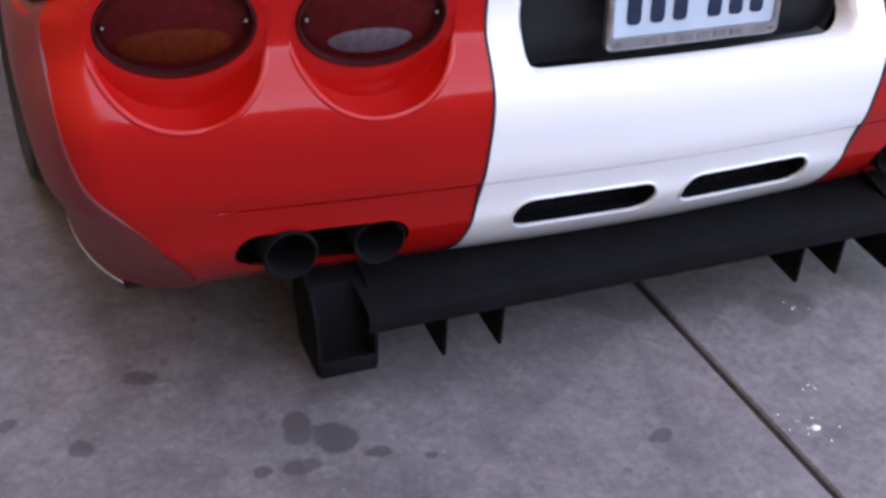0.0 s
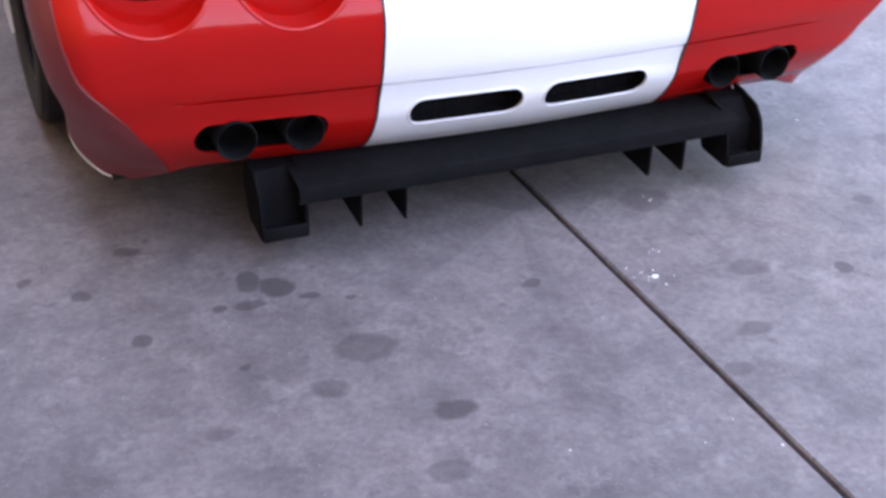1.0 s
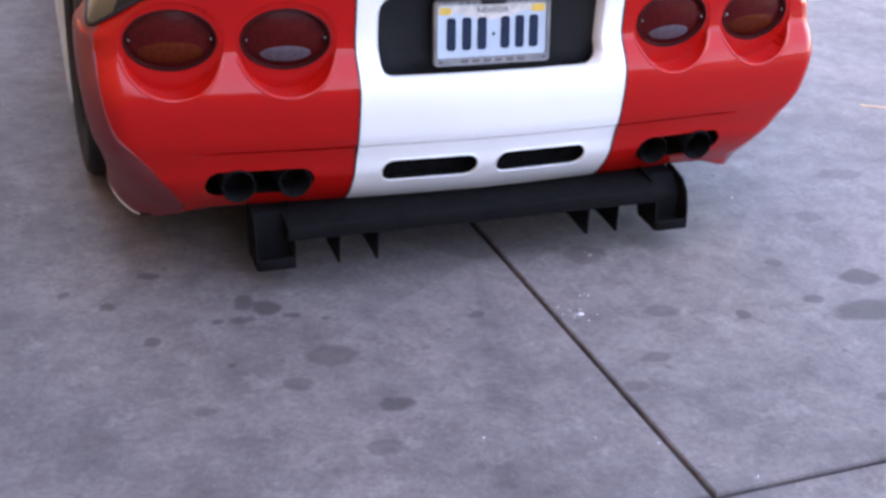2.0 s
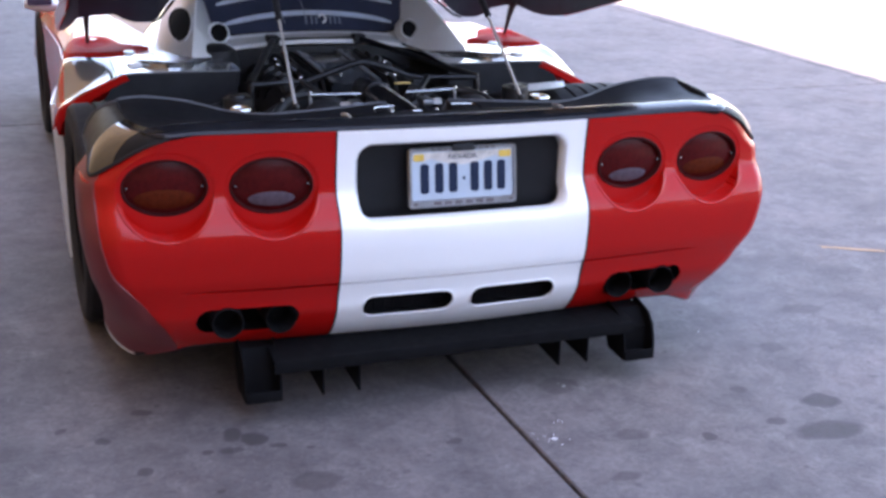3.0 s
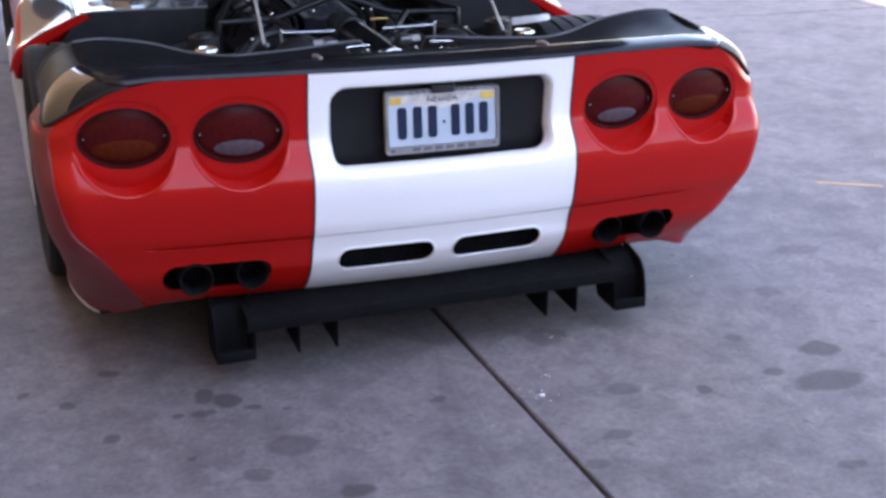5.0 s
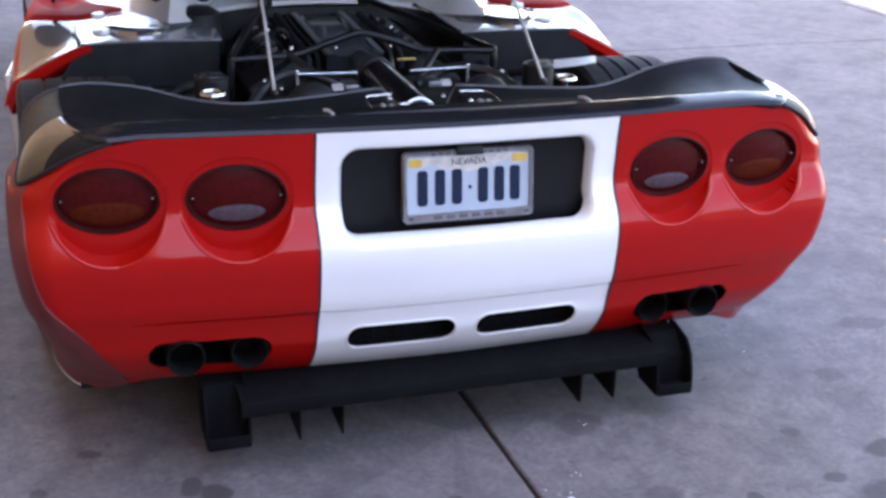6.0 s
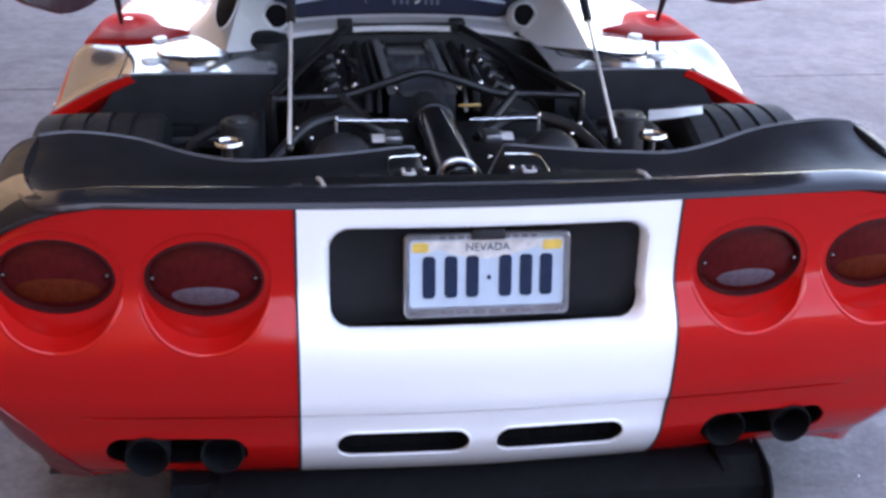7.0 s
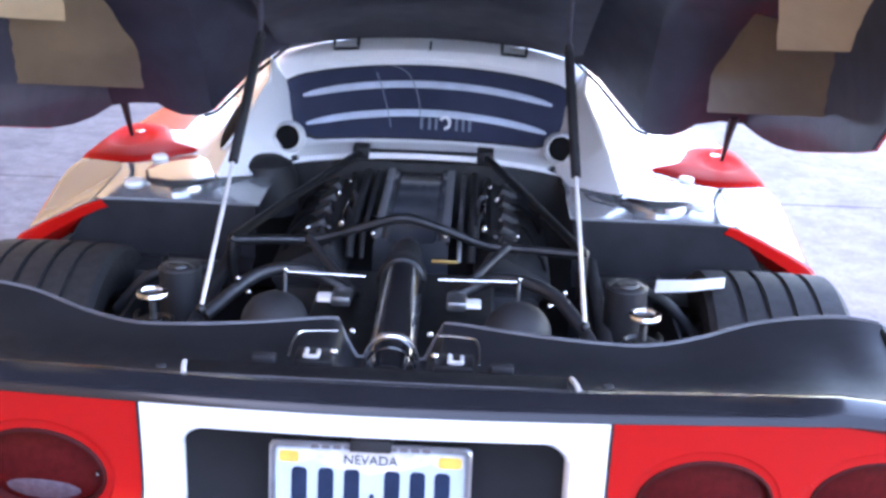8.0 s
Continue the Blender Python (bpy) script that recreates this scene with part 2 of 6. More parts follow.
# ---------------------------------------------------------------- mesh helpers
def part(name, bm, material, parent=None, label="", smooth=True):
    """One mesh object out of a bmesh, under a thing or a part."""
    me = bpy.data.meshes.new(name)
    bmesh.ops.recalc_face_normals(bm, faces=bm.faces)
    bm.to_mesh(me)
    bm.free()
    for m in material if isinstance(material, (list, tuple)) else (material,):
        me.materials.append(m)
    ob = new(name, me)
    if smooth:
        me.shade_smooth()
        me.set_sharp_from_angle(angle=radians(38))
    if parent is not None:
        ob.parent = parent
    return tagged(ob, label)


def thing(name, label, category, group="", kind="", at=(0, 0, 0)):
    ob = new(name)
    ob.location = at
    return tagged(ob, label, category, group, kind)


def box(bm, lo, hi, bevel=0.0, m=None):
    """A box between two corners, with bevelled edges."""
    lo, hi = Vector(lo), Vector(hi)
    t = Matrix.Translation((lo + hi) / 2) @ Matrix.Diagonal((*(hi - lo), 1))
    vs = bmesh.ops.create_cube(bm, size=1.0, matrix=(m @ t) if m else t)["verts"]
    if bevel:
        es = list({e for v in vs for e in v.link_edges})
        bmesh.ops.bevel(bm, geom=es, offset=bevel, segments=2, profile=0.5, affect="EDGES")
    return bm


def sheet(bm, rows, close_u=False, close_v=False, mat=0):
    """Quads over a grid of places."""
    vs = [[bm.verts.new(p) for p in row] for row in rows]
    nr, nc = len(vs), len(vs[0])
    for i in range(nr if close_v else nr - 1):
        for j in range(nc if close_u else nc - 1):
            a, b, c, d = vs[i][j], vs[i][(j + 1) % nc], vs[(i + 1) % nr][(j + 1) % nc], vs[(i + 1) % nr][j]
            if len({a, b, c, d}) == 4:
                f = bm.faces.new((a, b, c, d))
                f.material_index = mat
    return vs


def solid(bm, thick, inward=True):
    """Gives a sheet a thickness."""
    bmesh.ops.recalc_face_normals(bm, faces=bm.faces)
    bmesh.ops.solidify(bm, geom=bm.faces[:], thickness=thick if inward else -thick)
    return bm


def smooth_path(pts, n=8):
    """A Catmull-Rom line through points."""
    pts = [Vector(p) for p in pts]
    out = []
    for i in range(len(pts) - 1):
        p0, p1, p2, p3 = pts[max(i - 1, 0)], pts[i], pts[i + 1], pts[min(i + 2, len(pts) - 1)]
        for k in range(n):
            t = k / n
            out.append(0.5 * (2 * p1 + (p2 - p0) * t + (2 * p0 - 5 * p1 + 4 * p2 - p3) * t * t + (3 * p1 - p0 - 3 * p2 + p3) * t ** 3))
    return out + [pts[-1]]


def tube(bm, pts, r, seg=10, cap=True, mat=0):
    """A round tube along points; r may be one radius or one for each point."""
    pts = [Vector(p) for p in pts]
    rs = r if isinstance(r, (list, tuple)) else [r] * len(pts)
    rings, last = [], None
    for i, p in enumerate(pts):
        d = (pts[min(i + 1, len(pts) - 1)] - pts[max(i - 1, 0)]).normalized()
        if last is None:
            side = d.cross(Vector((0, 0, 1)))
            side = side.normalized() if side.length > 1e-3 else Vector((1, 0, 0))
        else:
            side = (last - d * last.dot(d)).normalized()
        last, up = side, d.cross(side)
        rings.append([p + rs[i] * (math.cos(a) * side + math.sin(a) * up) for a in (2 * math.pi * k / seg for k in range(seg))])
    vs = sheet(bm, rings, close_u=True, mat=mat)
    if cap:
        for ring in (vs[0], vs[-1]):
            bm.faces.new(ring).material_index = mat
    return bm


def lathe(bm, profile, seg=48, m=Matrix(), mat=0, closed=True):
    """Turns (radius, along) points round the local x axis."""
    rows = [[m @ Vector((a, r * math.cos(t), r * math.sin(t))) for t in (2 * math.pi * k / seg for k in range(seg))] for r, a in profile]
    return sheet(bm, rows, close_u=True, close_v=closed, mat=mat)


def ellipse_dome(bm, c, rx, rz, rise, rings=7, seg=40, y_of=None):
    """A shallow dome that faces -y."""
    top = bm.verts.new((c[0], c[1] - rise, c[2]))
    prev = None
    for i in range(1, rings + 1):
        q = i / rings
        ring = [bm.verts.new((c[0] + rx * q * math.cos(a), c[1] - rise * (1 - q * q), c[2] + rz * q * math.sin(a))) for a in (2 * math.pi * k / seg for k in range(seg))]
        for k in range(seg):
            if prev is None:
                bm.faces.new((top, ring[k], ring[(k + 1) % seg]))
            else:
                bm.faces.new((prev[k], ring[k], ring[(k + 1) % seg], prev[(k + 1) % seg]))
        prev = ring
    return bm


def rounded(w, h, r, n=6):
    """Outline of a rounded rectangle about the origin."""
    out = []
    for cx, cz, a0 in ((w / 2 - r, h / 2 - r, 0), (-w / 2 + r, h / 2 - r, 90), (-w / 2 + r, -h / 2 + r, 180), (w / 2 - r, -h / 2 + r, 270)):
        out += [(cx + r * math.cos(radians(a0 + 90 * k / n)), cz + r * math.sin(radians(a0 + 90 * k / n))) for k in range(n + 1)]
    return out


def slab(bm, outline, y0, y1, m=None, mat=0):
    """An outline in x and z, made thick from y0 to y1."""
    m = m or Matrix()
    a = [bm.verts.new(m @ Vector((x, y0, z))) for x, z in outline]
    b = [bm.verts.new(m @ Vector((x, y1, z))) for x, z in outline]
    n = len(a)
    fs = [bm.faces.new(a), bm.faces.new(b[::-1])] + [bm.faces.new((a[i], b[i], b[(i + 1) % n], a[(i + 1) % n])) for i in range(n)]
    for f in fs:
        f.material_index = mat
    return bm


def lerp_table(table, x):
    """A smooth value out of (place, value) rows in rising order."""
    xs, ys = [p for p, _ in table], [v for _, v in table]
    if x <= xs[0]:
        return ys[0]
    if x >= xs[-1]:
        return ys[-1]
    i = max(k for k in range(len(xs)) if xs[k] <= x)
    h = xs[i + 1] - xs[i]
    t = (x - xs[i]) / h
    s0 = (ys[i + 1] - ys[i - 1]) / (xs[i + 1] - xs[i - 1]) if i else (ys[1] - ys[0]) / h
    s1 = (ys[i + 2] - ys[i]) / (xs[i + 2] - xs[i]) if i + 2 < len(xs) else (ys[i + 1] - ys[i]) / h
    return (2 * t**3 - 3 * t**2 + 1) * ys[i] + (t**3 - 2 * t**2 + t) * h * s0 + (-2 * t**3 + 3 * t**2) * ys[i + 1] + (t**3 - t**2) * h * s1


# ---------------------------------------------------------------- ground and the wall that shades it
def build_ground():
    bm = bmesh.new()
    sheet(bm, [[(x, y, -0.03) for x in (-2000, -20, 20, 2000)] for y in (-2000, -20, 20, 2000)])
    g = part("ground", bm, JOINT, smooth=False)
    tagged(g, "dirty bedding of the joints below grey concrete slabs", "ground", kind="structure")
    turn = Matrix.Rotation(radians(1.2), 4, "Z")
    xs, ys = [-40, -27, -18, -13.6, -9.05, -4.5, 0.085, 4.66, 9.25, 13.9, 22, 40], [-40, -25, -15, -10.4, -5.75, -1.085, 3.62, 7.4, 12, 20, 30, 45]
    for i in range(len(xs) - 1):
        for j in range(len(ys) - 1):
            b = bmesh.new()
            w, o = 0.006, 0.004
            a = (xs[i] + w, ys[j] + w)
            c = (xs[i + 1] - w, ys[j + 1] - w)
            ring0 = [(a[0] + o, a[1] + o), (c[0] - o, a[1] + o), (c[0] - o, c[1] - o), (a[0] + o, c[1] - o)]
            ring1 = [(a[0], a[1]), (c[0], a[1]), (c[0], c[1]), (a[0], c[1])]
            top = [b.verts.new(turn @ Vector((x, y, 0.0))) for x, y in ring0]
            mid = [b.verts.new(turn @ Vector((x, y, -0.005))) for x, y in ring1]
            low = [b.verts.new(turn @ Vector((x, y, -0.028))) for x, y in ring1]
            b.faces.new(top)
            for p, q in ((top, mid), (mid, low)):
                for k in range(4):
                    b.faces.new((p[k], q[k], q[(k + 1) % 4], p[(k + 1) % 4]))
            part("slab", b, CONCRETE, g, smooth=False)
    return g


build_ground()
_bm = bmesh.new()
box(_bm, (-2.90, -40, 0), (-2.60, 10.5, 8.22), 0.02)
tagged(part("wall_west", _bm, STUCCO, smooth=False), "plain tan stucco wall of the building that shades the yard", "wall", kind="structure")
# unseen wall, added to cut the low sky light from the south
_bm = bmesh.new()
box(_bm, (-2.60, -7.8, 0), (24.0, -7.5, 2.6), 0.02)
tagged(part("sky_block_south", _bm, GREYSTUCCO, smooth=False), "plain grey wall added unseen behind the yard to block low sky", "wall", kind="structure")


# ---------------------------------------------------------------- the car: rear fascia
car = thing("sports_car", "low red and white sports car with raised rear engine cover", "car")

PROFILE = [(0.135, 0.075), (0.17, 0.058), (0.20, 0.036), (0.225, 0.010), (0.26, -0.018), (0.30, -0.040), (0.34, -0.050), (0.382, -0.0635), (0.41, -0.0715), (0.45, -0.076), (0.49, -0.079),
           (0.53, -0.076), (0.56, -0.064), (0.585, -0.046), (0.61, -0.028), (0.64, -0.021), (0.70, -0.022), (0.787, -0.028)]
HALF = [(0.135, 0.918), (0.17, 0.924), (0.24, 0.930), (0.33, 0.950), (0.40, 0.972), (0.48, 0.985), (0.54, 0.990), (0.60, 0.990), (0.655, 0.985), (0.675, 0.968), (0.70, 0.950), (0.74, 0.922), (0.787, 0.875)]
LAMPS = [(-0.782, 0.649, 0.033), (-0.517, 0.646, 0.006), (0.515, 0.646, 0.006), (0.784, 0.644, 0.032)]
STRIPE = 0.352
STRIPE_R = 0.362


def bulge(x):
    return 0.055 * (abs(x) / 0.87) ** 1.7


def bottom(x):
    """Height of the lower edge."""
    return lerp_table([(0.0, 0.198), (0.5, 0.200), (0.72, 0.196), (0.80, 0.172), (0.87, 0.143), (0.90, 0.147), (0.93, 0.170), (1.1, 0.175)], abs(x))


def seam(z, x=0.0):
    """Depth of the split line; it runs out before the corners."""
    w = max(0.0, min(1.0, (0.76 - abs(x)) / 0.10))
    return w * ((0.009 if abs(z - 0.382) < 0.0026 else 0.0) + (0.0035 * max(0.0, 1 - (0.382 - z) / 0.07) if z < 0.382 else 0.0))


ZROWS = sorted({round(0.235 + k * 0.0058, 4) for k in range(96) if 0.235 + k * 0.0058 < 0.784} | {0.3788, 0.3802, 0.3838, 0.3852, 0.787}, reverse=True)
ZROWS = [z for k, z in enumerate(ZROWS) if z in (0.3788, 0.3802, 0.3838, 0.3852) or abs(z - 0.382) > 0.0062]


def fascia_point(a, z, side):
    """a: 0 to 1 along the rear from the stripe to the corner, 1 to 2 round the corner, 2 to 3 along the flank."""
    half = lerp_table(HALF, z)
    rad = lerp_table([(0.135, 0.150), (0.24, 0.138), (0.33, 0.095), (0.40, 0.067), (0.45, 0.057), (0.66, 0.057), (0.70, 0.070), (0.787, 0.080)], z)
    if side < 0:
        half, rad = half - 0.010, rad + 0.030
    else:
        half += 0.009
    inner = STRIPE if side < 0 else STRIPE_R
    xs = half - rad
    y0 = lerp_table(PROFILE, z)
    if a <= 1:
        x = inner + (xs - inner) * a
        y = y0 + bulge(x)
    elif a <= 2:
        t = radians(90 * (a - 1))
        x, y = xs + rad * math.sin(t), y0 + bulge(xs) + 1.4 * rad * (1 - math.cos(t)) + (bulge(xs + 0.04) - bulge(xs)) * math.sin(t)
    else:
        y1 = y0 + bulge(xs) + 1.4 * rad + bulge(xs + 0.04) - bulge(xs)
        x, y = half, y1 + (0.40 - y1) * (a - 2)
    x *= side
    return Vector((x, y + seam(z, x), z))


def snap_and_cut(bm, sd, cell, depth, mat_wall, deep=0.0, fillet=0.0):
    """Cuts the hole sd(x, z) < 0 into a sheet that faces -y: moves near corners onto its edge, takes the inside out, and gives the edge a wall."""
    for v in bm.verts:
        d = sd(v.co.x, v.co.z)
        if abs(d) < cell:
            e = 1e-4
            gx, gz = (sd(v.co.x + e, v.co.z) - d) / e, (sd(v.co.x, v.co.z + e) - d) / e
            g = gx * gx + gz * gz
            if g > 1e-6:
                v.co.x -= d * gx / g
                v.co.z -= d * gz / g
    if fillet:
        for v in bm.verts:
            d = sd(v.co.x, v.co.z)
            if d < fillet:
                d = max(0.0, d)
                v.co.y += fillet - math.sqrt(fillet * fillet - (fillet - d) ** 2)
    dead = [f for f in bm.faces if sd(*f.calc_center_median().xz) < 0 and all(sd(v.co.x, v.co.z) < 0.0006 for v in f.verts)]
    rim = set()
    ds = set(dead)
    for f in dead:
        for e in f.edges:
            if any(g not in ds for g in e.link_faces):
                rim.add(e)
    bmesh.ops.delete(bm, geom=dead, context="FACES")
    made = bmesh.ops.extrude_edge_only(bm, edges=[e for e in rim if e.is_valid])["geom"]
    vs = [g for g in made if isinstance(g, bmesh.types.BMVert)]
    for v in vs:
        v.co.y += depth
    ring = [g for g in made if isinstance(g, bmesh.types.BMEdge) and g.verts[0] in vs and g.verts[1] in vs]
    if deep:
        made = bmesh.ops.extrude_edge_only(bm, edges=ring)["geom"]
        for g in made:
            if isinstance(g, bmesh.types.BMVert):
                g.co.y += deep
            elif isinstance(g, bmesh.types.BMFace):
                g.material_index = mat_wall


def cut_hollow(bm, cx, cz, r):
    """A round hollow about a lamp: its floor carries the upper panel's plane on downwards."""
    def skin(x, z):
        return lerp_table(PROFILE, z) + bulge(x)

    def floor(x, z):
        return skin(x, max(z, 0.645)) + (0.004 if z < 0.64 else 0.002)

    def beyond(x, z):
        """How far a place lies outside the rim."""
        f = math.hypot((x - cx) / r, (z - cz) / (1.04 * r if z < cz else 0.80 * r))
        return (f - 1) * math.hypot(x - cx, z - cz) / max(f, 1e-6), f
    fillet = 0.0006
    for v in bm.verts:
        d, f = beyond(v.co.x, v.co.z)
        if abs(d) < 0.0042:
            k = 1 / f
            v.co.x, v.co.z = cx + (v.co.x - cx) * k, cz + (v.co.z - cz) * k
            v.co.y, d = skin(v.co.x, v.co.z), 0.0
        if -0.001 < d < fillet and v.co.y < floor(v.co.x, v.co.z):
            d = max(0.0, d)
            w = min(1.0, (floor(v.co.x, v.co.z) - v.co.y) / 0.02)
            v.co.y += w * (fillet - math.sqrt(fillet * fillet - (fillet - d) ** 2))
    dead = {f for f in bm.faces if all(beyond(v.co.x, v.co.z)[0] < 0.0006 for v in f.verts)}
    rim = {e for f in dead for e in f.edges if any(g not in dead for g in e.link_faces)}
    bmesh.ops.delete(bm, geom=list(dead), context="FACES")
    edges = [e for e in rim if e.is_valid]
    # a step in, the flat floor, then the oval pocket that takes the lamp
    for scale, q, pocket in ((0.985, 0.7, None), (0.965, 1.0, None), (1.0, 1.0, 0.0), (1.0, 0.0, 0.030)):
        made = bmesh.ops.extrude_edge_only(bm, edges=edges)["geom"]
        vs = {g for g in made if isinstance(g, bmesh.types.BMVert)}
        edges = [g for g in made if isinstance(g, bmesh.types.BMEdge) and g.verts[0] in vs and g.verts[1] in vs]
        for v in vs:
            v.co.x, v.co.z = cx + (v.co.x - cx) * scale, cz + (v.co.z - cz) * scale
            if pocket == 0.0:
                t = math.atan2((v.co.z - cz - 0.003) / 0.0750, (v.co.x - cx) / 0.1070)
                v.co.x, v.co.z = cx + 0.1070 * math.cos(t), cz + 0.003 + 0.0750 * math.sin(t)
            v.co.y += (floor(v.co.x, v.co.z) - v.co.y) * q + (pocket or 0.0)
    bmesh.ops.edgeloop_fill(bm, edges=edges)


def sd_round(cx, cz, w, h, r):
    def sd(x, z):
        qx, qz = abs(x - cx) - w / 2 + r, abs(z - cz) - h / 2 + r
        return math.hypot(max(qx, 0), max(qz, 0)) + min(max(qx, qz), 0) - r
    return sd


def fascia_sheet(bm, cols):
    """cols: functions of z that give the surface; adds lower rows to the bottom edge."""
    grid_rows = [[c(z) for c in cols] for z in ZROWS]
    for k in range(1, 8):
        q = k / 7
        row = []
        for c in cols:
            zb = bottom(c(0.235).x)
            row.append(c(0.235 + (zb - 0.235) * q))
        grid_rows.append(row)
    # the lower edge turns under
    last = grid_rows[-1]
    grid_rows.append([Vector((p.x * 0.994, p.y + 0.014, p.z - 0.006)) for p in last])
    grid_rows.append([Vector((p.x * 0.985, p.y + 0.045, p.z + 0.002)) for p in last])
    # the top edge turns in
    first = grid_rows[0]
    grid_rows.insert(0, [Vector((p.x, p.y + 0.006, p.z + 0.005)) for p in first])
    sheet(bm, grid_rows)


def centre_col(x):
    return lambda z: Vector((x, lerp_table(PROFILE, z) + bulge(x) + seam(z), z))


# white centre panel with the plate recess and two slots
_bm = bmesh.new()
_n = 118
fascia_sheet(_bm, [centre_col(-STRIPE + 0.0025 + (STRIPE + STRIPE_R - 0.005) * k / _n) for k in range(_n + 1)])
snap_and_cut(_bm, sd_round(0.003, 0.642, 0.590, 0.194, 0.041), 0.0045, 0.040, 0, 0.0, 0.014)
for _cx in (-0.154, 0.154):
    def _sd(x, z, cx=_cx):
        return sd_round(cx, 0.302, 0.257, 0.064, 0.0315)(x, z)
    snap_and_cut(_bm, _sd, 0.0045, 0.005, 1, 0.058)
centre_panel = part("centre_panel", _bm, [WHITE, SOOT], car, "gloss white centre panel with a recess for the number plate and two slots")
_bm = bmesh.new()
slab(_bm, [(x, z + 0.641) for x, z in rounded(0.60, 0.215, 0.045)], 0.026, 0.034)
part("recess_floor", _bm, DECKDULL, centre_panel, "dark recessed plastic behind the plate", smooth=False)
for _cx in (-0.154, 0.154):
    _bm = bmesh.new()
    slab(_bm, [(x + _cx, z + 0.302) for x, z in rounded(0.275, 0.080, 0.035)], 0.014, 0.020)
    part("slot_mesh", _bm, SOOT, centre_panel, "black mesh deep in the slot", smooth=False)
    _bm = bmesh.new()
    _o = [(x + _cx, z + 0.302) for x, z in rounded(0.259, 0.066, 0.0325, 8)]
    _ring = [Vector((x, lerp_table(PROFILE, z) + bulge(x) - 0.0005, z)) for x, z in _o]
    tube(_bm, _ring + _ring[:1], 0.0022, 8, cap=False)
    part("slot_lip", _bm, WHITE, centre_panel, "rolled white lip of the slot")
    for _k in range(9):
        _bm = bmesh.new()
        _x = _cx - 0.11 + 0.0275 * _k
        tube(_bm, [(_x, 0.010, 0.267), (_x, 0.010, 0.337)], 0.0016, 5)
        part("slot_wire", _bm, SOOT, centre_panel)

# red side panels
def corner_top(y):
    """Height of the deck's outer edge round the corner."""
    return 0.791 - 0.05 * max(0.0, y - 0.04) ** 0.9 - 0.45 * max(0.0, y - 0.20)


def over_corner(c):
    return (c.y > 0.06 and abs(c.x) > 0.80 and c.z > corner_top(c.y) - 0.014) or (abs(c.x) > 0.745 and c.z > 0.782)


